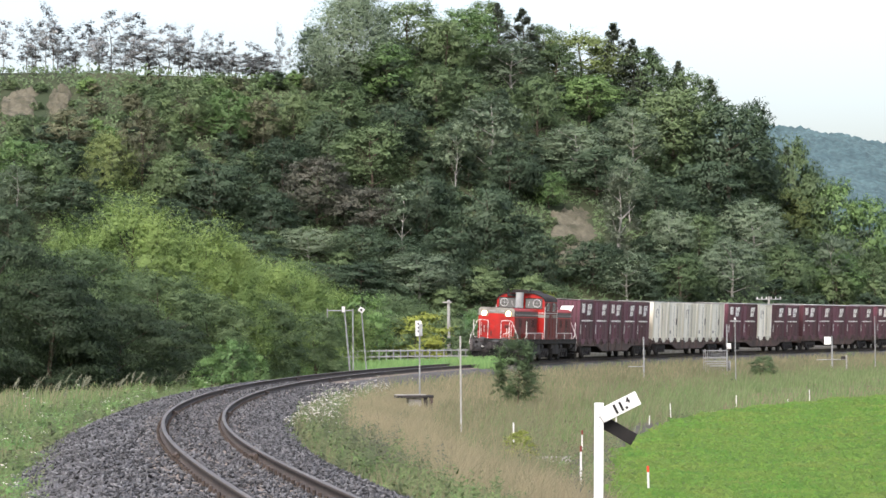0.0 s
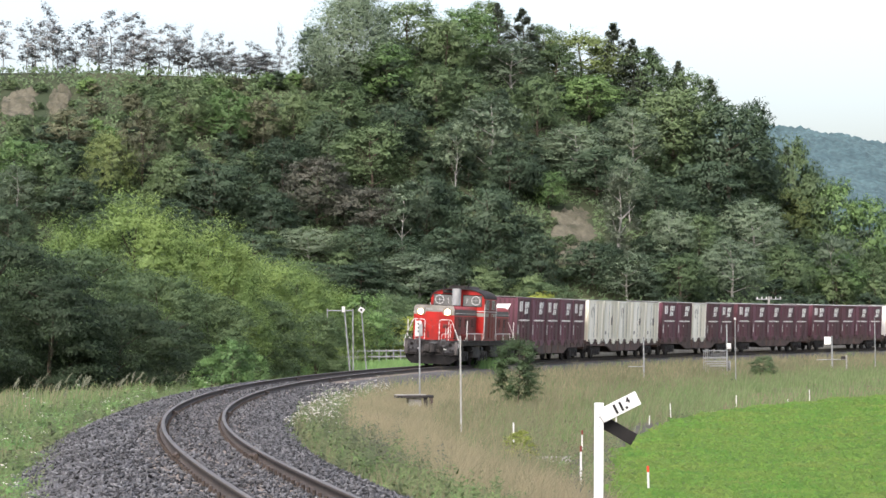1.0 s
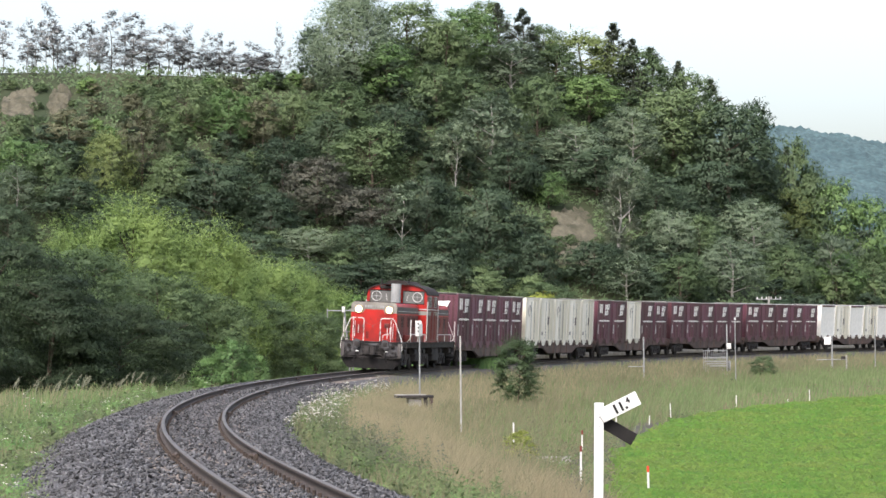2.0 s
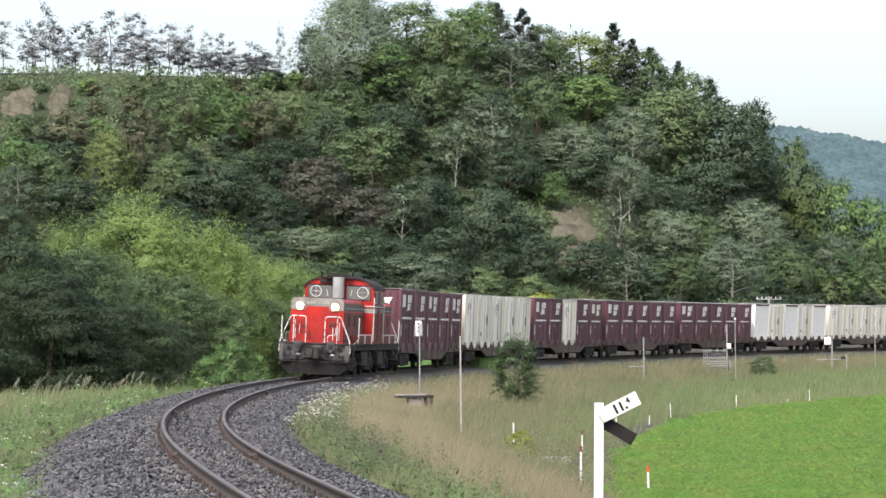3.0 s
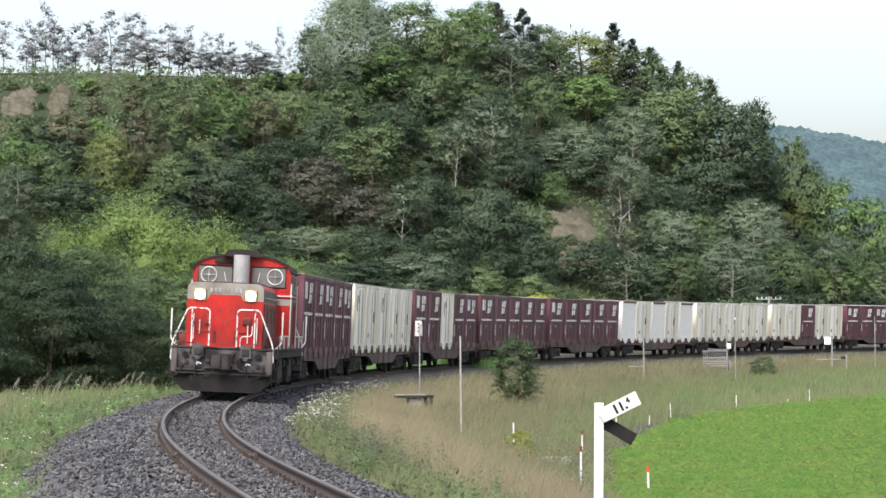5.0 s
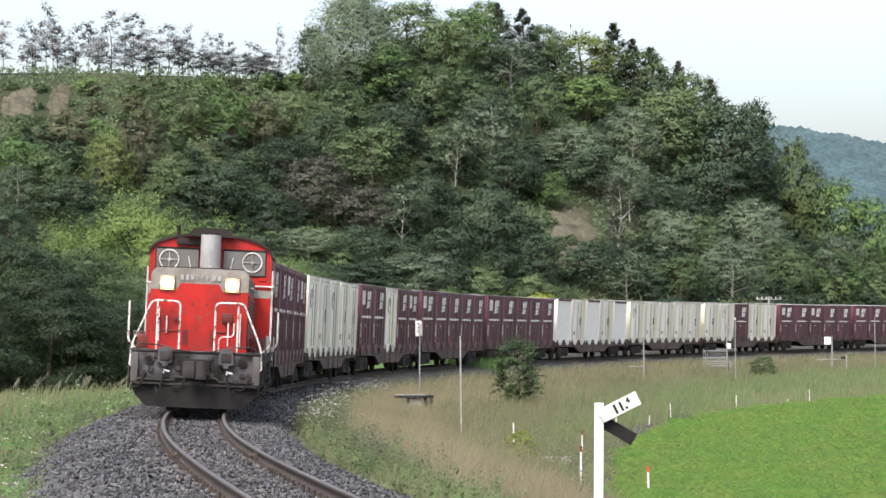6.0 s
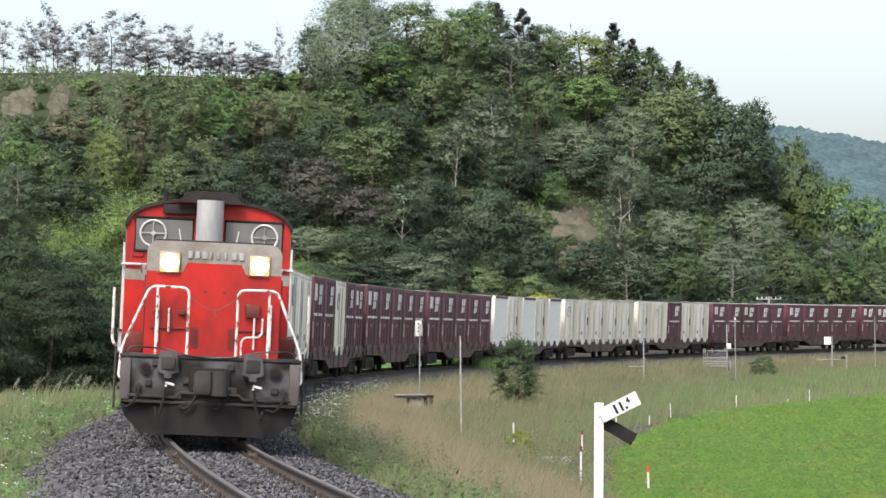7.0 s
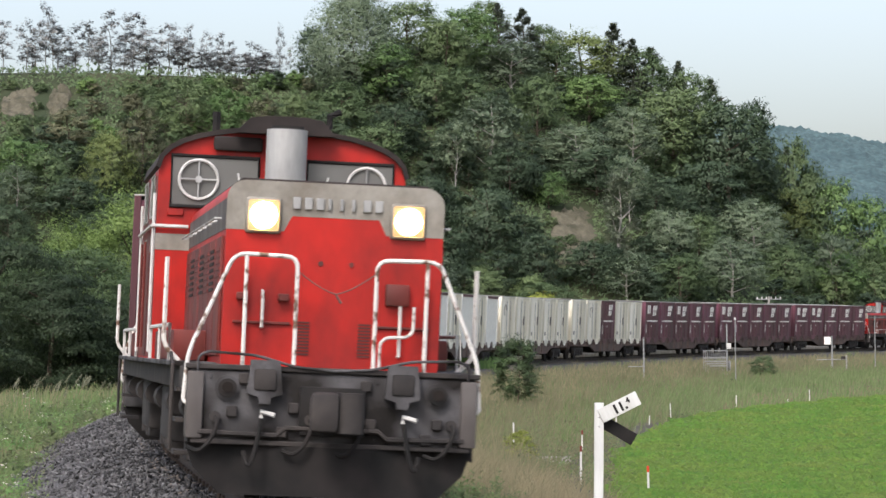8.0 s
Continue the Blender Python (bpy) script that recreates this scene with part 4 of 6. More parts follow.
kind("grey", "tree with pale silvery-green wind-turned leaves", "silver_leaf_tree", "leaf_grey", "birch", 7.5, 7.0, 0.6, 22, 22, 12, 0.24, n=3, wind=0.35, rise=0.4)
kind("willowy", "tall feathery willow with pale green windblown foliage", "willow_tree", "leaf_grey", "bark", 11.0, 9.5, 0.5, 60, 30, 14, 0.25, n=1, wind=0.5, rise=0.6, flat=1.1, fan=0.2, slim=0.35)
kind("silver", "pale wind-blown silvery tree on the hillside", "silver_leaf_tree", "leaf_silver", "birch", 8.0, 4.8, 0.3, 18, 24, 13, 0.22, n=2, shape="tall", wind=0.8, rise=0.8, flat=1.2, fan=0.18, slim=0.35)
kind("brown", "broadleaf tree with browning late-summer leaves", "broadleaf_tree", "leaf_brown", "bark", 7.5, 5.5, 0.3, 18, 24, 12, 0.22, n=2, rise=0.5)
kind("olive", "broadleaf tree with yellowing green foliage", "broadleaf_tree", "leaf_olive", "bark", 7.0, 7.0, 0.3, 22, 24, 12, 0.23, n=2, rise=0.35)
kind("fresh", "young tree with fresh green foliage", "broadleaf_tree", "leaf_fresh", "bark", 7.0, 6.5, 0.3, 20, 24, 12, 0.24, n=3, rise=0.35)
kind("fir", "dark narrow conifer standing above the broadleaf wood", "conifer_tree", "leaf_fir", "bark", 8.5, 5.0, 0.4, 30, 22, 10, 0.24, shape="cone", n=3, flat=1.35, rise=1.1, fan=0.10, slim=0.26)
kind("thin", "tall thin wind-bent tree with sparse crown on the ridge", "ridge_tree", "leaf_sil", "bark", 6.0, 2.8, 2.0, 10, 10, 11, 0.18, r=0.05, limbs=7, shape="tall", n=6, lean=0.5, wind=0.6, rise=0.6, flat=1.1, fan=0.25, slim=0.4)
kind("birch", "pale-trunked birch with sparse silvery leaves", "birch_tree", "leaf_grey", "birch", 8.0, 4.6, 3.0, 11, 16, 13, 0.24, r=0.08, limbs=9, n=2, wind=0.4)
kind("shrub", "low dark green shrub on the hillside", "hillside_bush", "leaf_mid", "bark", 3.5, 4.6, 0.0, 12, 20, 10, 0.24, r=0.07, n=2)
# lesser growth that fills the wood
kind("dark_small", "small dark green tree under the taller wood", "broadleaf_tree", "leaf_dark", "bark", 7.0, 7.0, 0.2, 13, 20, 11, 0.42, n=3, flat=0.6, fan=0.4)
kind("mid_small", "small green tree under the taller wood", "broadleaf_tree", "leaf_mid", "bark", 7.0, 7.0, 0.2, 13, 20, 11, 0.42, n=3)
kind("brown_small", "small browning bush on the upper slope", "hillside_bush", "leaf_brown", "bark", 7.0, 6.0, 0.2, 12, 18, 11, 0.5, n=2, rise=0.5)
kind("fresh_small", "small fresh green bush on the upper slope", "hillside_bush", "leaf_fresh", "bark", 7.0, 6.5, 0.2, 12, 18, 11, 0.5, n=2)
# trees and bushes beside the line
kind("willow", "large willow with fine drooping yellow-green foliage", "willow_tree", "leaf_willow", "bark", 8.0, 7.5, 0.1, 22, 106, 19, 0.14, slim=0.3, n=2, wind=0.25, rise=0.6, flat=1.0, fan=0.13, droop=0.15, dome=0.95, rough=0.3)
kind("alder", "dense dark green tree with layered branches by the line", "broadleaf_tree", "leaf_side", "bark", 7.5, 7.5, 0.0, 22, 100, 18, 0.145, slim=0.36, n=2, flat=0.6, rise=0.35, fan=0.2, droop=0.15, dome=0.95, rough=0.3)
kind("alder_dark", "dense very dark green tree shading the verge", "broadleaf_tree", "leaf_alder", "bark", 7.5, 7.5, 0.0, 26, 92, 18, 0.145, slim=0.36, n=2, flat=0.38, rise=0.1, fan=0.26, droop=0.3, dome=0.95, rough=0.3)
kind("bush", "leafy green lineside bush", "lineside_bush", "leaf_bright", "bark", 4.0, 4.6, 0.0, 18, 26, 14, 0.15, r=0.07, n=2, slim=0.4, rise=0.6, fan=0.2)
kind("bush_dark", "leafy dark green lineside bush", "lineside_bush", "leaf_mid", "bark", 4.0, 4.6, 0.0, 18, 26, 14, 0.15, r=0.07, n=2, slim=0.45, flat=0.6, fan=0.35)
kind("bush_yellow", "leafy bush turning yellow-green", "lineside_bush", "leaf_yellow", "bark", 4.0, 4.6, 0.0, 18, 26, 14, 0.15, r=0.07, n=1, slim=0.45, flat=0.5, fan=0.4)
kind("sapling", "small feathery young tree in dry grass", "young_tree", "leaf_mid", "bark", 2.9, 2.0, 0.0, 34, 22, 16, 0.075, r=0.035, n=1, slim=0.36, rise=0.7, flat=1.0, fan=0.2, wind=-0.2)


SWAY = []
SWING = {"thin": 0.9, "willow": 0.5, "sapling": 0.9, "alder": 0.3, "alder_dark": 0.3}     # degrees of sway in the wind


def plant(key, x, y, size=1.0, tall=1.0, sink=0.15, group="", label=""):
    crown, trunk, lab, name = KINDS[key][int(RNG.integers(len(KINDS[key])))][:4]
    t = tagged(new(name), label or lab, "bush" if "bush" in name else "tree", group)
    for nm, me in (("trunk", trunk), ("crown", crown)):
        ob = new(nm, me)
        ob.parent = t
    z = float(ground_z(x, y)[0]) - sink
    stand_at = Matrix.Translation((x, y, z)) @ Matrix.Rotation(RNG.uniform(0, math.tau), 4, "Z")
    t.matrix_basis = stand_at @ Matrix.Diagonal((size, size, size * tall, 1))
    if key in SWING:
        SWAY.append((t, Matrix.Translation((x, y, z)), stand_at.to_3x3().to_4x4(), SWING[key], RNG.uniform(0, math.tau)))
    return t


def grown(key, x, y, width, height, group, sink=0.3):
    """A tree given by the width and height to which it has grown."""
    h0, w0 = KINDS[key][0][4:]
    sz = width / w0 * 1.08
    return plant(key, x, y, sz, (height + sink) / h0 / sz, sink, group)


def near_any(x, z, spots):
    return any(abs(x - a) < w and c < z < d for a, w, c, d in spots)


HILL = "trees of the wooded hill"
BARE = [(12.8, 3.0, 2.5, 17.0), (-42.0, 4.6, 22.0, 30.8)]


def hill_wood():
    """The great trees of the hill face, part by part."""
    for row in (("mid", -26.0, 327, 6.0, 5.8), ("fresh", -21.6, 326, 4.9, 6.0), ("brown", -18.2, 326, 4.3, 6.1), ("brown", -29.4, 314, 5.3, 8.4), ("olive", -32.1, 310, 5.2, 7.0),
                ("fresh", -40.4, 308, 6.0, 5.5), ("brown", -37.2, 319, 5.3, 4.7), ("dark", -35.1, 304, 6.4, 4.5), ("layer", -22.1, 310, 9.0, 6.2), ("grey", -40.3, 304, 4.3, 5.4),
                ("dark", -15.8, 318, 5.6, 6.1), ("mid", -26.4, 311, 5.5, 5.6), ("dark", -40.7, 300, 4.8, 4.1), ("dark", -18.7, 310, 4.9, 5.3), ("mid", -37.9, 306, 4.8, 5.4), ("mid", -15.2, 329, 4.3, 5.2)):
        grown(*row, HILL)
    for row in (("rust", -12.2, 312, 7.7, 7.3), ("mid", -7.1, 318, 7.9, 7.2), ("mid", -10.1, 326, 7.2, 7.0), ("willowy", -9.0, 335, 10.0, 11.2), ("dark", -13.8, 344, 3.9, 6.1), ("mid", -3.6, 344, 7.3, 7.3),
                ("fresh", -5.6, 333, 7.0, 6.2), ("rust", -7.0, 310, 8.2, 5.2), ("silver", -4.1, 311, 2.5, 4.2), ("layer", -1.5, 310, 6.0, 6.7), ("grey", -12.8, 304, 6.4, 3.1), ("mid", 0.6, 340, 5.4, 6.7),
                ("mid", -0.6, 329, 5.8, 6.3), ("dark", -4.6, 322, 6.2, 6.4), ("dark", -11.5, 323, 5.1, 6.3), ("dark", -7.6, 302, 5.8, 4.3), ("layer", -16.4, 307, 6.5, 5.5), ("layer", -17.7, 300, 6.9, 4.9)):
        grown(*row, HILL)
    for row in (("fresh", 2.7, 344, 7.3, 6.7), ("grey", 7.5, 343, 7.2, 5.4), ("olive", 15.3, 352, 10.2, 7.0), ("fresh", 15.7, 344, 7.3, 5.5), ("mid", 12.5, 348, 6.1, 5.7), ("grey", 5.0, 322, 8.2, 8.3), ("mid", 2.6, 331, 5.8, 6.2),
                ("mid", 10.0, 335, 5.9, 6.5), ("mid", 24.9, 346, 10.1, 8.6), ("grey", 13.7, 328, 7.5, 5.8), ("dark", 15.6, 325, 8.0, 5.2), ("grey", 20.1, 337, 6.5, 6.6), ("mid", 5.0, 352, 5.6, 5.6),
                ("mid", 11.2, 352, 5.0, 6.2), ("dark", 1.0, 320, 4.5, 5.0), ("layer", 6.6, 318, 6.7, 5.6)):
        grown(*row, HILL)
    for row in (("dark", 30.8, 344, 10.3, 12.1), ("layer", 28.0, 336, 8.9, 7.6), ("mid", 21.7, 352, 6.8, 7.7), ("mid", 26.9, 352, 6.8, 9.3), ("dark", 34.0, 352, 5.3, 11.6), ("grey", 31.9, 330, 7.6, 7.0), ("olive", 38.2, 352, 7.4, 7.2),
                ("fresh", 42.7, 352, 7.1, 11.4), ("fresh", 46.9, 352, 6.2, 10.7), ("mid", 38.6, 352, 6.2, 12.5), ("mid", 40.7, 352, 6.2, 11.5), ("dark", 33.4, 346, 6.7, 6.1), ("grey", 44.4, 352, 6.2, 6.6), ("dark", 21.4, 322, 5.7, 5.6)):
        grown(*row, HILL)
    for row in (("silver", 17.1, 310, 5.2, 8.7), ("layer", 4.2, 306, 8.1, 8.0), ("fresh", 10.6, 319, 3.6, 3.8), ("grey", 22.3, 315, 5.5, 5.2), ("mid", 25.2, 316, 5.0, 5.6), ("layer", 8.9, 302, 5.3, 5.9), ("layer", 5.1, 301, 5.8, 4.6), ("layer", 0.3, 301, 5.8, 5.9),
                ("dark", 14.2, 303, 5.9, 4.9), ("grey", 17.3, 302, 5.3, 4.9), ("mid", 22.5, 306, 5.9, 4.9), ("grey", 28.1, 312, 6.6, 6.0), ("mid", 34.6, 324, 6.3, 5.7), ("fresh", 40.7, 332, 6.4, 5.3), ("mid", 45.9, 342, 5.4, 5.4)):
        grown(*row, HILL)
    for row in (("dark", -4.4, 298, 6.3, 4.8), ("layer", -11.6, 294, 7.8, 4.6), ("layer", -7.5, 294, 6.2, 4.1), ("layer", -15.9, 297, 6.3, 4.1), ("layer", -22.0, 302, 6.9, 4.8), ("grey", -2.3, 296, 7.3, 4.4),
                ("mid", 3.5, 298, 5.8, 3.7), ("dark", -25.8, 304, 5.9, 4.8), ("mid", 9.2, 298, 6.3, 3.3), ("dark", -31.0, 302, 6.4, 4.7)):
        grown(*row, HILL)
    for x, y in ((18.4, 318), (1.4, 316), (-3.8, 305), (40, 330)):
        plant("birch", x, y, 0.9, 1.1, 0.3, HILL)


def hill_fill():
    """Lesser trees that close the wood between the great ones."""
    for j in range(12):
        for i in range(22):
            x = -54 + i * 5.2 + (j % 2) * 2.6 + RNG.uniform(-1.3, 1.3)
            y = float(foot(x)) + 2.0 + j * 5.2 + RNG.uniform(-1.5, 1.5)
            if abs(x) > 0.142 * y + 3:
                continue
            z = float(ground_z(x, y)[0])
            if near_any(x, z, BARE):
                continue
            draw = RNG.random()
            key = "dark_small" if draw < 0.8 else "mid_small"
            if x < -13 and z > 22:
                key = ("brown_small", "mid_small", "fresh_small", "brown_small")[int(RNG.integers(4))]
                plant(key, x, y, RNG.uniform(0.3, 0.42), RNG.uniform(0.75, 0.95), 0.4, HILL)
                continue
            plant(key, x, y, RNG.uniform(0.38, 0.56), RNG.uniform(0.9, 1.1), 0.4, HILL)


def hilltop():
    for x, h, w in ((-47.0, 5.8, 2.7), (-44.7, 5.8, 2.7), (-42.3, 7.3, 2.4), (-41.5, 5.2, 2.7), (-39.2, 5.3, 2.7), (-37.6, 5.9, 2.4), (-35.7, 7.0, 3.0), (-32.7, 6.9, 3.7), (-33.9, 4.6, 3.0), (-29.3, 5.5, 3.0), (-26.5, 5.2, 1.8), (-27.5, 4.1, 3.0),
                    (-24.9, 4.8, 1.8), (-23.4, 4.9, 1.7), (-22.6, 3.1, 3.0), (-19.9, 4.0, 3.4), (-16.9, 5.8, 1.2), (-18.7, 3.1, 3.0), (-31.2, 4.0, 3.7), (-44.0, 3.3, 2.4), (-25.1, 2.7, 3.4), (-21.1, 2.9, 3.0), (-40.3, 3.0, 2.7), (-36.6, 3.6, 2.6)):
        for d in (-0.45, 0.5) if RNG.random() < (0.5 if x < -37 else 0.95) else (-0.2,):
            grown("thin", x + d + RNG.uniform(-0.3, 0.3), 346 + RNG.uniform(-1, 3), w * 1.25, h * (1.04 if d < 0 else RNG.uniform(0.55, 0.9)), "trees along the ridge")
    for k in range(78):
        x = -50 + 0.46 * k + RNG.uniform(-0.5, 0.5)
        if near_any(x, 29.0, BARE):
            continue
        plant(("brown_small", "mid_small", "brown_small", "dark_small", "fresh_small")[int(RNG.integers(5))], x, float(foot(x)) + RNG.uniform(40, 62), RNG.uniform(0.24, 0.42), RNG.uniform(0.7, 1.0), 0.25, "shrubs below the ridge")
    for k in range(40):
        x = -50 + 0.86 * k + RNG.uniform(-0.4, 0.4)
        plant("shrub", x, 343 + RNG.uniform(-1.5, 2.5), RNG.uniform(0.12, 0.24), RNG.uniform(0.8, 1.2), 0.1, "shrubs below the ridge")
    for x, y, h, w in ((8.9, 349, 7.6, 3.4), (18.9, 352, 9.1, 4.0), (21.0, 352, 8.4, 2.8), (23.2, 354, 8.1, 3.7), (26.3, 356, 8.4, 2.8), (30.1, 358, 9.3, 3.2), (39.1, 364, 8.6, 2.9), (6.2, 349, 6.8, 2.8)):
        grown("fir", x, y, w * 2.0, h * 0.96, "conifers on the hilltop")


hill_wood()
hill_fill()
hilltop()


def bare_bank(x0, y0, w, h, seed):
    """A scar of bare earth lying on the slope."""
    nx, nz = 26, 26
    gx, gy = np.meshgrid(np.linspace(-1, 1, nx), np.linspace(-1, 1, nz))
    x = x0 + gx.ravel() * w
    y = y0 + gy.ravel() * h
    edge = np.clip(1.15 - np.sqrt(gx.ravel() ** 2 + gy.ravel() ** 2) + 0.18 * wob(x, y, 1.1, seed), 0, 1)
    z = ground_z(x, y) - 0.45 + 0.75 * np.minimum(edge * 3, 1) + 0.32 * wob(x, y, 1.9, seed) + 0.18 * wob(x, y, 4.1, seed) + RNG.normal(0, 0.07, len(x))
    i = (np.arange(nz - 1)[:, None] * nx + np.arange(nx - 1)[None]).ravel()
    ob = new("bare_earth_bank", from_arrays("bare_earth_bank", np.stack([x, y, z], 1), np.stack([i, i + 1, i + 1 + nx, i + nx], 1), "cliff"))
    return tagged(ob, "pale bare earth scar on the wooded hillside", "earth bank", kind="structure")



def undergrowth():
    """Shrubby cover between the trees of the hill."""
    n = 62000
    x = RNG.uniform(-56, 60, n)
    y = foot(x) - 5 + RNG.uniform(0, 1, n) * 73
    k = ~((abs(x - 12.7) < 2.2) & (abs(y - 315) < 6)) & ~((abs(x + 42) < 4.0) & (abs(y - 331) < 5))
    x, y = x[k], y[k]
    n = len(x)
    z = ground_z(x, y) + RNG.uniform(0, 1, n) * (0.7 + 0.6 * wob(x, y, 0.9, 3.0))
    d = RNG.normal(size=(n, 3)) * 0.5 + np.array([0, -0.8, 0.6])
    d[:, 1] = -abs(d[:, 1])
    V, F = cards(np.stack([x, y, z], 1), d, 0.42, 0.6, 0.0, True)
    tagged(new("hill_undergrowth", from_arrays("hill_undergrowth", V, F, "leaf_mid")), "shrubby green undergrowth covering the hillside", "undergrowth", kind="stuff")


undergrowth()
bare_bank(12.9, 313, 2.5, 8.0, 1.0)
for bxx, byy in ((11.0, 309), (15.0, 312), (13.4, 305), (11.6, 304), (10.6, 314), (12.4, 311)):
    plant("shrub", bxx, byy, RNG.uniform(0.35, 0.55), 1.0, 0.2, "shrubs on the hillside")
bare_bank(-43.8, 331.0, 2.0, 6.0, 4.0)
bare_bank(-39.8, 333.5, 1.2, 4.5, 6.0)
for bxx, byy in ((-45.6, 329), (-41.8, 331), (-43.0, 324), (-40.8, 327), (-38.2, 332), (-42.0, 336), (-38.0, 327), (-44.6, 326), (-41.9, 326), (-45.4, 337)):
    plant("shrub", bxx, byy, RNG.uniform(0.3, 0.5), 0.8, 0.2, "shrubs on the hillside")


def lineside():
    g = "trees beside the line"
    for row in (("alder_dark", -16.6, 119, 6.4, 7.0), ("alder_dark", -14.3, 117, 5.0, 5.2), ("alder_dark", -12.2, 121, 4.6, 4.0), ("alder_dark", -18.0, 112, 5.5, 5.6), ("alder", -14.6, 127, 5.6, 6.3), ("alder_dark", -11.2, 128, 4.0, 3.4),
                ("willow", -13.6, 142, 6.6, 8.5), ("willow", -10.6, 144, 5.2, 7.3), ("willow", -15.8, 141, 5.0, 7.4), ("alder", -12.0, 134, 4.6, 5.4), ("willow", -9.4, 143, 3.6, 5.8), ("alder", -10.0, 136, 4.2, 4.4), ("willow", -8.6, 152, 5.0, 6.0),
                ("alder", -8.3, 147, 4.0, 4.2), ("willow", -7.3, 160, 4.2, 5.8), ("alder", -19.6, 134, 6.0, 7.2), ("willow", -5.9, 168, 4.2, 4.8), ("alder", -6.4, 158, 3.6, 3.6)):
        grown(*row, g, 0.2)
    for row in (("alder", -3.4, 226, 5.5, 5.6), ("bush", -4.9, 184, 4.6, 5.0), ("bush_dark", -3.2, 186, 4.0, 4.0), ("bush_yellow", -1.6, 187, 4.6, 3.8), ("bush_dark", 0.0, 194, 4.2, 4.0), ("bush", 2.4, 198, 4.4, 4.0),
                ("bush_dark", 1.2, 185, 2.6, 2.6), ("bush_yellow", 6.4, 226, 5.2, 5.6), ("bush", 4.4, 216, 5.0, 4.2)):
        grown(*row, g, 0.15)
    g = "bushes beside the line"
    for row in (("bush", -7.8, 118, 1.8, 2.2), ("bush", -8.6, 119, 1.6, 1.6), ("bush", -7.0, 119, 1.3, 1.5)):
        grown(*row, g, 0.1)
    for k in range(40):
        s = RNG.uniform(96, 270)
        u = -RNG.uniform(14, 34)
        x, y, th = line(s)
        px, py = x + math.sin(th) * u, y - math.cos(th) * u
        if py > foot(px) + 4:
            continue
        plant("bush" if RNG.random() < 0.72 else "bush_dark", px, py, RNG.uniform(0.75, 1.2), RNG.uniform(0.8, 1.1), 0.15, g)
    for k in range(16):
        s = RNG.uniform(92, 190)
        x, y, th = line(s)
        u = -RNG.uniform(9, 13)
        plant("bush_dark", x + math.sin(th) * u, y - math.cos(th) * u, RNG.uniform(0.3, 0.5), 0.8, 0.1, g)
    plant("sapling", 2.78, 122, 0.98, 1.0, 0.05, "", "small feathery young tree in dry grass by the line")
    plant("bush_yellow", 1.62, 69.5, 0.17, 1.2, 0.0, "", "yellow-green leafy clump in dry grass")
    plant("bush_dark", 20.3, 204, 0.42, 1.0, 0.05, "", "low round shrub in dry grass by the line")


lineside()

FIELD_Y = [30, 49.5, 60, 75, 89, 110, 125, 135, 146, 160, 200]
FIELD_X = [2.0, 2.7, 3.2, 3.9, 5.3, 8.0, 12.0, 15.7, 20.1, 26.0, 46.0]


def in_field(x, y):
    return x > np.interp(y, FIELD_Y, FIELD_X)


def blades(name, material, x, y, height, width, lean=0.25, label="", category="grass"):
    """Bent grass blades standing on the ground: one mesh."""
    n = len(x)
    z = ground_z(x, y) - 0.03
    h = np.broadcast_to(height, n) * RNG.uniform(0.55, 1.25, n)
    a = RNG.uniform(-1.1, 1.1, n)
    w = np.broadcast_to(width, n)
    dx, dy = np.cos(a) * w, np.sin(a) * w
    lx, ly = RNG.normal(0.12, lean, n) * h, RNG.normal(0, lean, n) * h
    P = np.stack([x, y, z], 1)
    side = np.stack([dx, dy, np.zeros(n)], 1)
    mid = P + np.stack([lx * 0.35, ly * 0.35, h * 0.6], 1)
    tip = P + np.stack([lx, ly, h], 1)
    V = np.stack([P - side * 0.5, P + side * 0.5, mid + side * 0.4, mid - side * 0.4, tip - side * 0.12, tip + side * 0.12], 1).reshape(-1, 3)
    b = np.arange(n)[:, None] * 6
    F = np.concatenate([b + np.array([0, 1, 2, 3]), b + np.array([3, 2, 5, 4])])
    me = from_arrays(name, V, F, material)
    me.polygons.foreach_set("use_smooth", np.ones(len(F), bool))
    me.normals_split_custom_set_from_vertices(unit(np.array([0, -0.45, 0.9]) + RNG.normal(size=(n, 3)) * 0.18).repeat(6, 0))
    return tagged(new(name, me), label, category, kind="stuff")


def scatter(n, s0, s1, u0, u1, bias=1.6):
    t = RNG.uniform(0, 1, n) ** bias
    s = s0 + (s1 - s0) * t
    u = RNG.uniform(u0, u1, n)
    x, y, th = line(s)
    return x + np.sin(th) * u, y - np.cos(th) * u


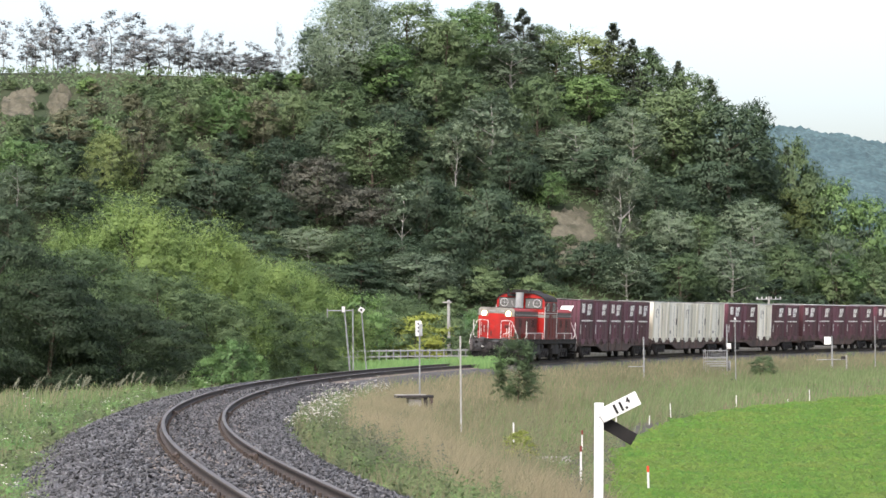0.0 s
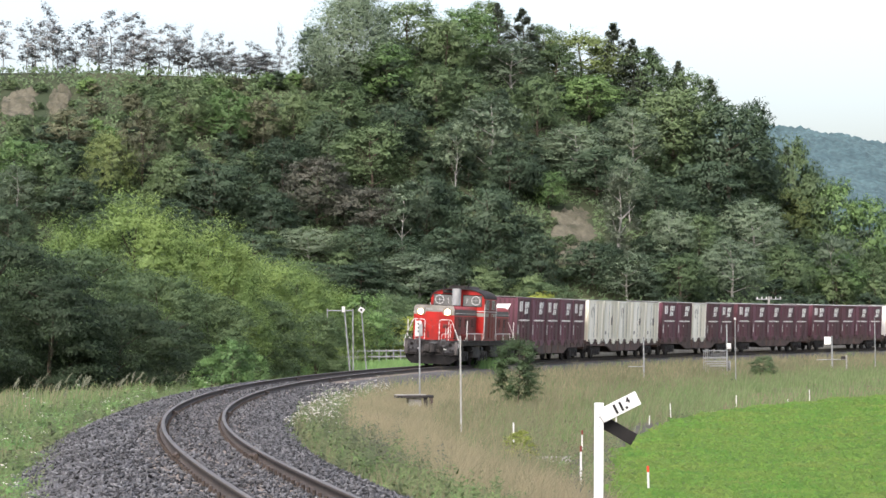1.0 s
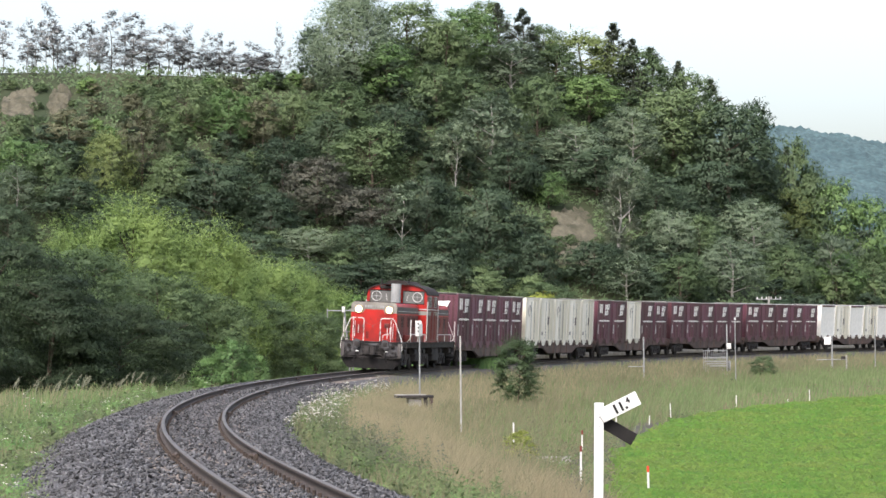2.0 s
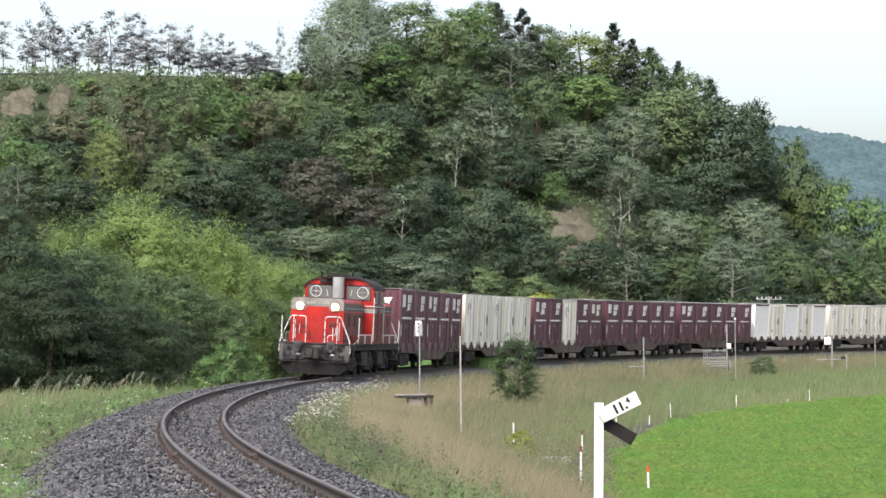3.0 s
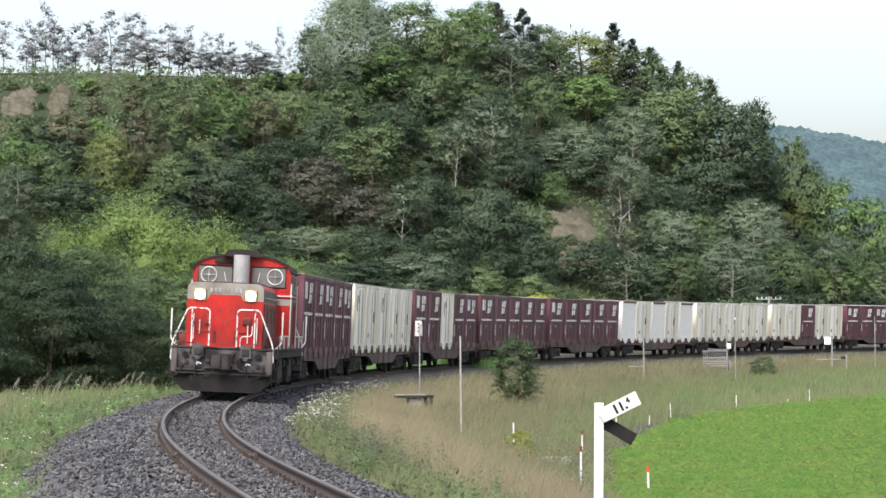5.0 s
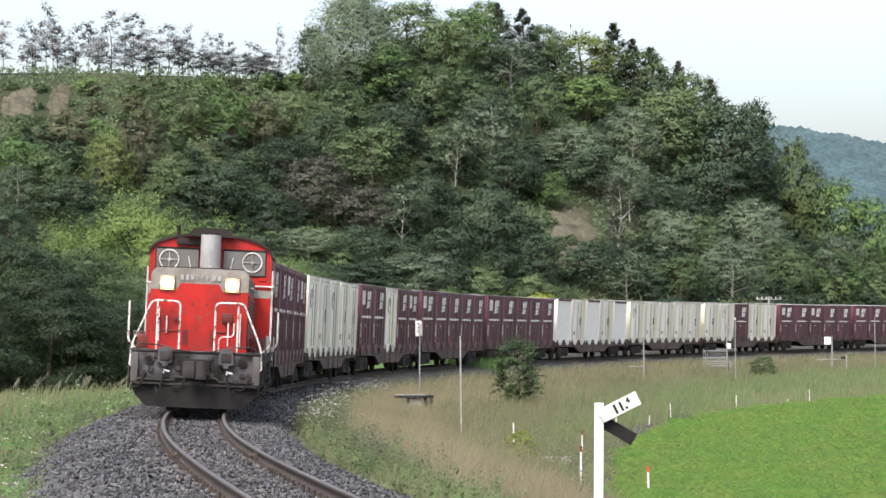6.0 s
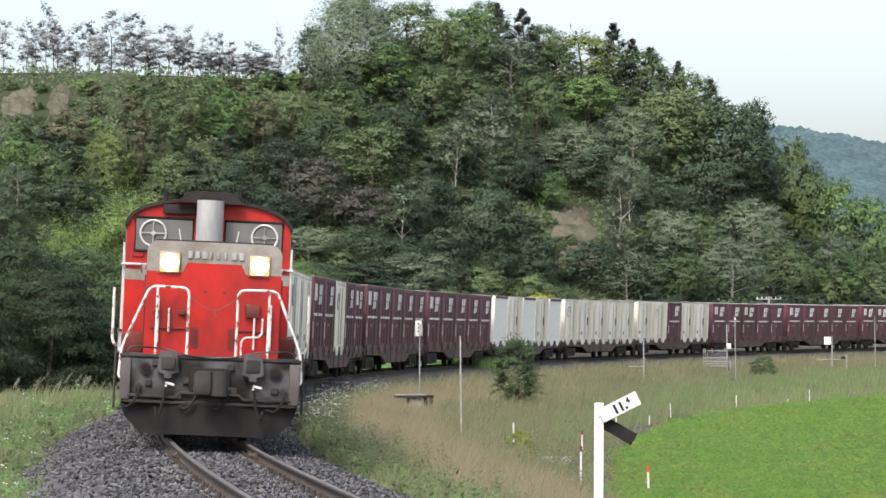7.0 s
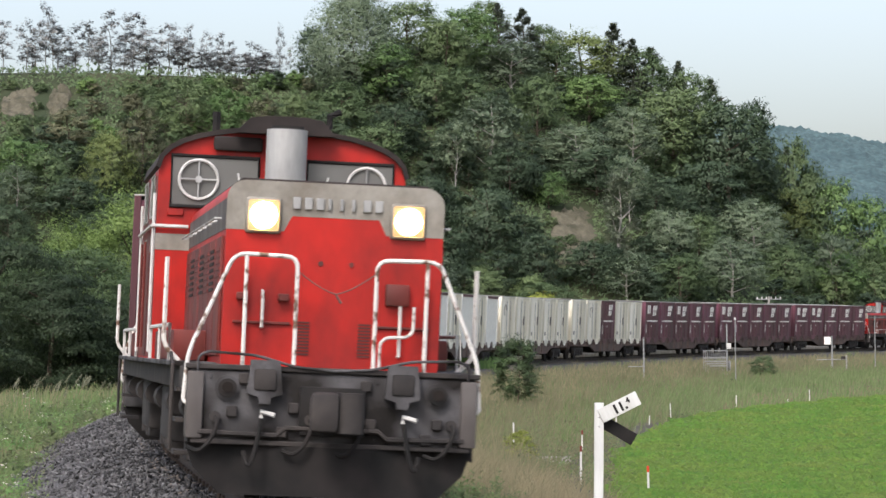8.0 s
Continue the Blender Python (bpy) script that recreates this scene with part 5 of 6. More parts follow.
def plumes(n, s0, s1, u0, u1):
    """Reed stalks, each with a feathery head bent by the wind."""
    x, y = scatter(n, s0, s1, u0, u1, 1.0)
    per = 44
    h = RNG.uniform(0.65, 1.1, n)
    i = np.repeat(np.arange(n), per)
    q = RNG.uniform(0, 1, n * per)
    bend = RNG.uniform(0.15, 0.5, n)[i]
    z = ground_z(x, y)[i] + h[i] * (0.72 + 0.30 * q)
    wide = 0.026 * np.sin(math.pi * (0.08 + 0.88 * q))
    p = np.stack([x[i] + bend * q * h[i] * 0.6 + RNG.normal(size=n * per) * wide, y[i] + RNG.normal(size=n * per) * wide, z], 1)
    V, F = leaves(p, np.array([0, -1.0, 0.3]) + RNG.normal(size=(n * per, 3)) * 0.4, np.array([0.5, 0, 1.0]) + np.zeros((n * per, 3)), 0.07, 0.25)
    tagged(new("reed_plumes", from_arrays("reed_plumes", V, F, "plume")), "pale feathery reed plumes before dark trees", "grass", kind="stuff")
    blades("reed_stalks", "plume", x, y, h * 0.9, 0.018, 0.03, label="upright pale reed stalks")


def herbs(label, material, n, s0, s1, u0, u1, low, high, stems=9, per=16, leaf=0.07, bias=1.2, spread=0.2, tops="", heads=0.2):
    """Leafy upright herbs in clumps: stems set with leaves, some with flower heads."""
    x, y = scatter(n, s0, s1, u0, u1, bias)
    k = ~in_field(x, y)
    x, y = x[k], y[k]
    n = len(x)
    h = RNG.uniform(low, high, n) * np.clip(1 + 0.35 * wob(x, y, 0.9, 2.0), 0.5, 1.5)
    i = np.repeat(np.arange(n), stems)
    sx, sy = RNG.normal(0, spread, len(i)), RNG.normal(0, spread, len(i))
    sh = h[i] * RNG.uniform(0.55, 1.1, len(i)) * np.clip(1.1 - 0.9 * np.hypot(sx, sy) / (spread * 2.2), 0.3, 1.1)
    lean = RNG.normal(0.06, 0.10, (len(i), 2))
    foot_z = ground_z(x[i] + sx, y[i] + sy)
    j = np.repeat(np.arange(len(i)), per)
    q = 0.08 + 0.95 * RNG.uniform(0, 1, len(j)) ** 0.8
    a = RNG.uniform(0, math.tau, len(j))
    r = leaf * (0.9 - 0.5 * q)
    p = np.stack([x[i][j] + sx[j] + lean[j, 0] * q * sh[j] + np.cos(a) * r, y[i][j] + sy[j] + lean[j, 1] * q * sh[j] + np.sin(a) * r, foot_z[j] + q * sh[j]], 1)
    out = np.stack([np.cos(a), np.sin(a), 0.45 + 0 * a], 1)
    face = np.array([0, -0.35, 0.9]) + RNG.normal(size=(len(j), 3)) * 0.45
    V, F = leaves(p, face, out, leaf * (1.15 - 0.5 * q), 0.42)
    me = from_arrays("weeds", V, F, material)
    me.polygons.foreach_set("use_smooth", np.ones(len(F), bool))
    side = np.stack([sx[j] / spread * 0.35, sy[j] / spread * 0.35 - 0.3, 0.35 + 0.8 * q], 1)
    me.normals_split_custom_set_from_vertices(np.repeat(unit(side + RNG.normal(size=(len(j), 3)) * 0.22), 3, 0))
    tagged(new("weeds", me), label, "weeds", kind="stuff")
    if tops:
        m = RNG.random(len(i)) < heads
        c = np.stack([x[i] + sx + lean[:, 0] * sh, y[i] + sy + lean[:, 1] * sh, foot_z + sh * 1.03], 1)[m]
        c = np.repeat(c, 4, 0) + RNG.normal(size=(4 * int(m.sum()), 3)) * np.array([0.035, 0.035, 0.015])
        V, F = leaves(c, np.array([0, -0.4, 1.0]) + RNG.normal(size=c.shape) * 0.3, RNG.normal(size=c.shape), 0.034, 0.9)
        tagged(new("white_wildflowers", from_arrays("white_wildflowers", V, F, "flower")), tops, "flowers", kind="stuff")


def muddy_strip():
    """Wet bare soil between the meadow and the crop."""
    yy = np.arange(46, 124, 0.5)
    t = np.linspace(0, 1, 9)
    Y, T = np.meshgrid(yy, t, indexing="ij")
    X = np.interp(Y, FIELD_Y, FIELD_X) + 0.5 - T * (1.9 + 0.6 * wob(Y, Y * 0.2, 0.7, 3.0))
    Z = ground_z(X.ravel(), Y.ravel()) + 0.03 * np.sin(math.pi * T.ravel()) - 0.005 + RNG.normal(0, 0.012, X.size)
    a = (np.arange(len(yy) - 1)[:, None] * 9 + np.arange(8)[None]).ravel()
    ob = new("muddy_strip", from_arrays("muddy_strip", np.stack([X.ravel(), Y.ravel(), Z], 1), np.stack([a, a + 9, a + 10, a + 1], 1), "mud"))
    tagged(ob, "strip of wet bare brown soil along the field edge", "soil", kind="structure")


muddy_strip()


def meadow():
    x, y = scatter(92000, 10, 300, 2.35, 15)
    x2, y2 = scatter(26000, 75, 300, 15, 48, 1.2)
    x, y = np.concatenate([x, x2]), np.concatenate([y, y2])
    edge = np.interp(y, FIELD_Y, FIELD_X) - x
    k = (edge > 0) & ~((edge < 1.5 + 0.7 * wob(x, y, 1.2, 4.0)) & (y < 122) & (RNG.random(len(x)) < 0.88)) & ~((abs(x - 2.4) < 0.55) & (abs(y - 70.6) < 1.6))
    x, y = x[k], y[k]
    su, uu = track_su(x, y)
    k = ~((uu < 3.3 + 0.4 * wob(x, y, 0.8, 6.0)) & (su < 84) & (RNG.random(len(x)) < 0.85))
    x, y, su, uu = x[k], y[k], su[k], uu[k]
    patch = 0.8 * wob(x, y, 0.5, 1.0) + 0.5 * wob(x, y, 1.6, 2.0) + RNG.normal(0, 0.35, len(x)) + np.interp(su, [20, 70, 120, 260], [0.25, 0.2, -0.2, -0.2]) - np.interp(su, [10, 50, 90], [0.42, 0.28, 0.16]) * (uu - 4.0) - 0.8 * (uu < 3.0)
    d = np.clip(y / 90, 0.7, 2.4)
    lump = np.clip(0.85 + 0.45 * wob(x, y, 1.1, 3.0) + 0.35 * wob(x, y, 2.9, 1.0), 0.3, 1.7)
    k = patch > 0.1
    blades("dry_grass", "straw", x[k], y[k], 0.58 * lump[k], 0.015 * d[k], 0.34, label="tall dry straw-coloured grass on the inner slope")
    xs, ys = scatter(26000, 8, 84, 3.2, 5.4, 1.1)
    blades("dry_grass", "straw", xs, ys, 0.46 + 0.1 * wob(xs, ys, 1.2, 2.0), 0.010, 0.42, label="fine pale windblown dry grass on the inner slope")
    k = (patch <= 0.1) & (patch > -1.15)
    blades("olive_grass", "olive", x[k], y[k], 0.48 * lump[k], 0.019 * d[k], 0.34, label="fading olive grass on the inner slope")
    k = patch <= -1.15
    blades("green_grass", "grass", x[k], y[k], 0.46 * lump[k], 0.022 * d[k], 0.3, label="green grass tufts among dry grass")
    x, y = scatter(4000, -8, 60, 2.1, 4.2, 1.2)
    blades("verge_grass", "olive", x, y, 0.30, 0.016, label="short green weeds along the ballast edge")
    x, y = scatter(11000, -5, 110, -9.5, -2.3, 1.2)
    blades("verge_grass", "grass", x, y, 0.26 + 0.16 * wob(x, y, 1.3, 2.0), 0.02, 0.5, label="green grass verge along the outer ballast edge")
    x, y = scatter(15000, 85, 290, -16, -2.4, 1.3)
    blades("verge_grass", "grass", x, y, 0.35, 0.05, label="green grass verge beyond the track")
    x, y = scatter(4200, 40, 92, -12.5, -5.2, 1.0)
    k = wob(x, y, 0.5, 2.0) + 0.25 * (RNG.random(len(x)) - 0.5) > -0.15
    k &= RNG.random(len(x)) < 0.45
    blades("reed_grass", "straw", x[k], y[k], 0.6, 0.024, 0.16, label="tall yellowing reed grass by the trees")
    k = RNG.random(len(x)) < 0.85
    blades("reed_grass", "grass", x[k] + 0.2, y[k], 0.52, 0.03, 0.2, label="green reed leaves among yellow stalks")
    n = 9000
    x, y = RNG.uniform(-9, 3, n), RNG.uniform(163, 177, n)
    blades("bank_grass", "bank", x, y, 0.75, 0.05, 0.3, label="bright green grass bank below the guard fence")
    plumes(64, 50, 98, -11.0, -4.4)
    # leafy weeds on both verges
    for nm_, cnt, s0, s1, u0, u1, hh, mm in (("verge_weeds", 9000, -6, 100, -8.5, -2.3, 0.4, "grass"), ("verge_weeds", 9000, 3, 75, 2.2, 3.7, 0.4, "grass"), ("verge_weeds", 9000, 20, 75, 6.0, 10.5, 0.45, "olive")):
        x, y = scatter(cnt, s0, s1, u0, u1, 1.3)
        x, y = x[~in_field(x, y)], y[~in_field(x, y)]
        cnt = len(x)
        lump = np.clip(0.55 + 0.6 * wob(x, y, 1.7, 5.0) + 0.4 * wob(x, y, 4.3, 1.0), 0.08, 1.4)
        z = ground_z(x, y) + RNG.uniform(0, 1, cnt) ** 0.7 * hh * lump
        d = RNG.normal(size=(cnt, 3)) * 0.55 + np.array([0, -0.3, 0.8])
        d[:, 1] = -abs(d[:, 1]) - 0.05
        V, F = cards(np.stack([x, y, z], 1), d, 0.085, 0.5)
        me = from_arrays(nm_, V, F, mm)
        me.polygons.foreach_set("use_smooth", np.ones(len(F), bool))
        me.normals_split_custom_set_from_vertices(unit(np.array([0, -0.4, 0.9]) + RNG.normal(size=(cnt, 3)) * 0.35).repeat(4, 0))
        tagged(new(nm_, me), "leafy green weeds and grass in uneven tufts", "weeds", kind="stuff")
    n = 70
    x, y = scatter(n, 0, 70, -7.5, -2.6, 1.2)
    V, F = cards(np.stack([x, y, ground_z(x, y) + RNG.uniform(0.15, 0.4, n)], 1), RNG.normal(size=(n, 3)) * 0.5 + np.array([0, 0, 1.0]), 0.032, 0.9)
    tagged(new("white_wildflowers", from_arrays("white_wildflowers", V, F, "flower")), "small white wildflower heads in the verge", "flowers", kind="stuff")
    # crop
    n = 165000
    yy = 48 + 160 * RNG.uniform(0, 1, n) ** 1.5
    xx = np.interp(yy, FIELD_Y, FIELD_X) + 0.35 * wob(yy, yy * 0.3, 0.8, 1.0) + RNG.uniform(0, 1, n) * (0.16 * yy - np.interp(yy, FIELD_Y, FIELD_X) + 3).clip(1)
    zz = ground_z(xx, yy) + RNG.uniform(0.10, 0.22, n) * (1 + 0.3 * wob(xx, yy, 1.3, 2.0))
    nm = RNG.normal(size=(n, 3)) * 0.4 + np.array([0, -0.35, 0.9])
    nm[:, 1] = -abs(nm[:, 1]) - 0.05
    V, F = leaves(np.stack([xx, yy, zz], 1), nm, RNG.normal(size=(n, 3)), 0.125 * np.clip(yy / 80, 0.8, 2.2), 0.8)
    me = from_arrays("field_crop", V, F, "crop")
    me.polygons.foreach_set("use_smooth", np.ones(len(F), bool))
    me.normals_split_custom_set_from_vertices(unit(np.array([0, -0.3, 0.95]) + RNG.normal(size=(n, 3)) * 0.2).repeat(3, 0))
    ob = new("field_crop", me)
    tagged(ob, "low bright green leafy crop covering the field", "crop", kind="stuff")
    # flower heads
    n = 130
    x, y = scatter(n, 28, 95, 2.2, 3.1, 1.2)
    z = ground_z(x, y) + RNG.uniform(0.2, 0.55, n)
    V, F = cards(np.stack([x, y, z], 1), RNG.normal(size=(n, 3)) * 0.5 + np.array([0, -0.4, 1.0]), 0.04, 0.9)
    tagged(new("white_wildflowers", from_arrays("white_wildflowers", V, F, "flower")), "small white wildflower heads by the ballast", "flowers", kind="stuff")


meadow()


def ballast_stones():
    n = 44000
    t = RNG.uniform(0, 1, n) ** 1.5
    s = -12 + 95 * t
    u = RNG.uniform(-2.75, 2.45, n)
    k = (abs(abs(u) - 0.566) > 0.06)
    s, u = s[k], u[k]
    top = np.interp(u, [-3.1, -2.25, -1.75, -0.75, 0.75, 1.6, 2.05, 2.9], [-0.85, -0.42, -0.19, -0.165, -0.165, -0.19, -0.42, -0.95])
    n = len(s)
    c = at_track(s, u, top + RNG.uniform(-0.01, 0.02, n))
    r = RNG.uniform(0.016, 0.038, n) * (1 + 0.25 * t[k])
    base = np.array([(1, 0, 0), (-1, 0, 0), (0, 1, 0), (0, -1, 0), (0, 0, 1), (0, 0, -1)], float)
    tri = np.array([(0, 2, 4), (2, 1, 4), (1, 3, 4), (3, 0, 4), (2, 0, 5), (1, 2, 5), (3, 1, 5), (0, 3, 5)])
    a, b = RNG.uniform(0, math.tau, n), RNG.normal(0, 0.6, n)
    V = base[None] * (r[:, None, None] * RNG.uniform(0.6, 1.3, (n, 6, 1))) * np.array([1.6, 0.8, 0.5])
    ca, sa, cb, sb = np.cos(a)[:, None], np.sin(a)[:, None], np.cos(b)[:, None], np.sin(b)[:, None]
    X, Y, Z = V[..., 0], V[..., 1], V[..., 2]
    X, Z = X * cb - Z * sb, X * sb + Z * cb
    X, Y = X * ca - Y * sa, X * sa + Y * ca
    V = (np.stack([X, Y, Z], -1) + c[:, None]).reshape(-1, 3)
    F = (np.arange(n)[:, None, None] * 6 + tri[None]).reshape(-1, 3)
    ob = new("ballast_stones", from_arrays("ballast_stones", V, F, "stone"))
    tagged(ob, "loose grey crushed-stone ballast between and beside the rails", "ballast", kind="stuff")


ballast_stones()


def far_ridge():
    """A wooded ridge far behind the hill, its haze painted into the colour."""
    xs = np.concatenate([np.arange(-900, 240, 60), np.arange(240, 620, 1.6), np.arange(620, 1500, 60)])
    m = len(xs)
    prof = np.interp(xs, [-900, 250, 375, 440, 511, 600, 800, 1500], [150, 268, 252, 243, 229, 206, 150, 100]) + 1.2 * np.sin(xs * 0.11)
    ts = np.linspace(0, 1, 90)
    X, T = np.meshgrid(xs, ts)
    crown = RNG.normal(0, 1, X.shape)
    crown = (crown + np.roll(crown, 1, 0) + np.roll(crown, 1, 1) + np.roll(crown, (1, 1), (0, 1))) * 0.4
    Z = prof * T ** 0.8 + 6 * wob(X, 400 * T, 0.02) * (T > 0) * (T < 1) - 3 + crown + 1.2 * wob(X, 900 * T, 0.3, 2.0)
    V = np.stack([X.ravel(), (3000 + 700 * T).ravel(), Z.ravel()], 1)
    i = (np.arange(len(ts) - 1)[:, None] * m + np.arange(m - 1)[None]).ravel()
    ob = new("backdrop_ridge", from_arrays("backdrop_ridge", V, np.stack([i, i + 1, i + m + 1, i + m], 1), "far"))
    tagged(ob, "distant wooded ridge with haze in its blue-green colour", "hill", kind="structure")


far_ridge()

# ---------------------------------------------------------------- lineside fittings


def gz(x, y):
    return float(ground_z(x, y)[0])


def stand(name, label, category, group=""):
    return thing(name, label, category, group)


def pole(x, y, top, r, material, name, label, category, lean=(0, 0), group=""):
    """A plain upright on the ground, as a thing with its mast."""
    p = stand(name, label, category, group)
    p.matrix_basis = pose(x, y, gz(x, y))
    h = top - gz(x, y)
    part("mast", cyl(B(), (0, 0, -0.3), (lean[0], lean[1], h), r, r * 0.85, seg=10), material, p)
    part("cap", cyl(B(), (lean[0], lean[1], h), (lean[0], lean[1], h + 0.03), r * 0.95, r * 0.5, seg=10), material, p)
    return p, h


def letters(text, size, name, parent, m):
    cu = bpy.data.curves.new(name, "FONT")
    cu.body, cu.size, cu.align_x, cu.align_y, cu.extrude = text, size, "CENTER", "CENTER", 0.0015
    cu.offset = size * 0.05
    tmp = bpy.data.objects.new(name, cu)
    me = bpy.data.meshes.new_from_object(tmp)
    bpy.data.objects.remove(tmp)
    me.materials.clear()
    me.materials.append(M["black"])
    ob = new(name, me)
    ob.parent = parent
    ob.matrix_basis = m
    return ob


def distance_post():
    p = thing("distance_post", "white wooden kilometre post with a numbered white arm and black arm", "distance post")
    x, y = 1.515, 32.0
    p.matrix_basis = pose(x, y, gz(x, y), 0, 0.9)
    h = 0.885 - gz(x, y)
    part("post", bx(B(), -0.046, 0.046, -0.045, 0.045, -0.4, h - 0.022, 0.006), "whitewood", p)
    arm = part("number_arm", bx(B(), -0.02, 0.40, -0.014, 0.014, -0.072, 0.072, 0.004), "whitewood", p)
    arm.matrix_basis = pose(0.03, -0.055, h - 0.15, 0, -27)
    letters("11.", 0.125, "number", arm, pose(0.192, -0.016, -0.006, 90, 0, 0))
    letters("4", 0.075, "number", arm, pose(0.292, -0.016, 0.022, 90, 0, 0))
    arm = part("black_arm", bx(B(), 0.0, 0.36, -0.014, 0.014, -0.064, 0.064, 0.004), "black", p, "black painted arm")
    arm.matrix_basis = pose(0.04, 0.03, h - 0.21, 0, 30)
    for z in (h - 0.17, h - 0.26):
        part("bolt", cyl(B(), (0, -0.045, z), (0, -0.06, z), 0.008, seg=8), "galv", p)


def fittings():
    distance_post()
    pole(0.42, 82, 1.59, 0.028, "concrete", "marker_pole", "thin pale steel marker pole in dry grass", "pole")
    p, h = pole(-0.80, 103, 2.15, 0.028, "galv", "track_marker", "steel post with a white marker plate", "track marker", (0.03, 0))
    pl = part("plate", bx(B(), -0.11, 0.09, -0.05, -0.03, h - 0.50, h, 0.01), "white", p)
    for k in range(3):
        part("mark", bx(B(), -0.035, 0.01, -0.056, -0.051, h - 0.13 - 0.12 * k, h - 0.07 - 0.12 * k), "beam", pl)
    part("bracket", bx(B(), 0.0, 0.12, -0.06, 0.06, h - 0.5, h - 0.1, 0.01), "galv", p)
    # relay box
    b = thing("equipment_box", "low concrete lineside box with dark overhanging lid", "equipment box")
    z0 = gz(-0.9, 100)
    b.matrix_basis = pose(-0.95, 100, z0, 0, 0, 8)
    part("body", bx(B(), -0.20, 0.20, -0.3, 0.3, -0.2, 0.58, 0.02), "concrete", b)
    lid = part("lid", bx(B(), -0.57, 0.57, -0.42, 0.42, 0.585, 0.665, 0.01), "under", b)
    # pale plate added for the light on top of the dark lid
    part("lid_top", bx(B(), -0.56, 0.34, -0.40, 0.40, 0.667, 0.69, 0.01), "concrete", lid)
    part("leg", bx(B(), 0.26, 0.38, -0.36, -0.27, -0.2, 0.585, 0.01), "under", b)
    part("leg", bx(B(), 0.45, 0.55, -0.36, -0.27, -0.2, 0.585, 0.01), "brownsteel", b)
    # leaning signs on the outer side
    p, h = pole(-4.40, 152, 3.05, 0.045, "galv", "signal_gantry", "old steel lineside post with a cross arm", "signal post", (-0.30, 0))
    part("cross_arm", bx(B(), -1.15, 0.12, -0.03, 0.03, h - 0.10, h - 0.04, 0.01), "galv", p)
    part("strut", cyl(B(), (0.10, 0, -0.3), (0.10, 0, h), 0.035, seg=8), "galv", p)
    part("drop_arm", bx(B(), -1.13, -1.08, -0.02, 0.02, h - 0.40, h + 0.04, 0.005), "galv", p)
    part("plate", bx(B(), -0.42, -0.26, -0.06, -0.04, h - 0.16, h + 0.12, 0.01), "white", p)
    p, h = pole(-3.62, 152, 3.08, 0.035, "galv", "lineside_sign", "leaning steel post with a small white plate", "sign", (-0.28, 0))
    pl = part("plate", bx(B(), -0.13, 0.13, -0.012, 0.012, -0.12, 0.12, 0.008), "white", p)
    pl.matrix_basis = pose(-0.27, -0.05, h - 0.08, 0, 35)
    part("mark", bx(B(), -0.05, 0.05, -0.016, -0.0125, -0.05, 0.05), "beam", pl)
    p, h = pole(0.30, 190, 3.9, 0.11, "concrete", "concrete_pole", "short grey concrete pole among bushes", "pole")
    part("cap_beam", bx(B(), -0.37, 0.20, -0.16, -0.11, h - 0.16, h - 0.08, 0.01), "concrete", p)
    # guard fence behind the line
    f = thing("guard_fence", "low grey steel guard fence by a green verge", "fence")
    for k in range(23):
        x = -7.6 + k * 0.4
        part("post", bx(B(), x - 0.03, x + 0.03, 177.97, 178.03, gz(x, 178) - 0.1, 1.06, 0.005), "galv", f)
    for z in (0.66, 0.98):
        part("rail", bx(B(), -7.75, 1.35, 177.93, 177.965, z - 0.04, z + 0.04, 0.01), "galv", f)
    # inner side
    for x, y, top, r in ((11.26, 181, 1.58, 0.055), (18.07, 205, 2.37, 0.06), (16.7, 184, 2.58, 0.035), (31.96, 238, 3.03, 0.04)):
        p, h = pole(x, y, top, r, "galv", "lineside_pole", "grey steel lineside pole beside the track", "pole", (0, 0), "poles on the inner slope")
        if r > 0.058:
            part("box", bx(B(), -0.02, 0.26, -0.16, -0.07, h * 0.52, h * 0.52 + 0.36, 0.02), "white", p, "white junction box")
        elif r > 0.05:
            part("arm", bx(B(), -0.90, 0.0, -0.02, 0.02, h * 0.32, h * 0.32 + 0.05, 0.005), "galv", p)
        elif r < 0.036:
            part("junction_box", bx(B(), -0.26, -0.04, -0.1, 0.1, 0.06, 0.34, 0.02), "under", p)
            part("knob", cyl(B(), (0, 0, h - 0.02), (0, 0, h + 0.10), 0.07, 0.05, seg=10), "white", p)
        part("foot", bx(B(), -0.12, 0.12, -0.12, 0.12, -0.2, 0.12, 0.02), "concrete", p)
    p, h = pole(27.8, 230, 1.56, 0.07, "galv", "lineside_sign", "steel post with a square white plate beside the track", "sign")
    part("plate", bx(B(), -0.56, -0.10, -0.095, -0.075, h - 0.58, h - 0.02, 0.01), "panel", p)
    part("cross_arm", bx(B(), -1.12, 1.0, -0.12, -0.075, h - 1.68, h - 1.62, 0.01), "galv", p)
    part("relay_box", bx(B(), 0.62, 0.92, -0.2, -0.06, h - 1.62, h - 1.42, 0.02), "under", p)
    part("post", cyl(B(), (1.02, 0, -0.2), (1.02, 0, h - 1.35), 0.06, seg=8), "concrete", p)
    g = thing("access_steps", "grey galvanised steel access platform beside the track", "platform")
    z0 = gz(17.2, 204)
    g.matrix_basis = pose(17.2, 204, z0)
    top = 0.76 - z0
    for k in range(12):
        part("bar", bx(B(), -0.72 + k * 0.13, -0.69 + k * 0.13, -0.02, 0.02, -0.1, top, 0.004), "galv", g)
    for z in (top - 0.50, top - 0.03):
        part("rail", bx(B(), -0.76, 0.80, -0.06, -0.022, z - 0.03, z + 0.03, 0.006), "galv", g)
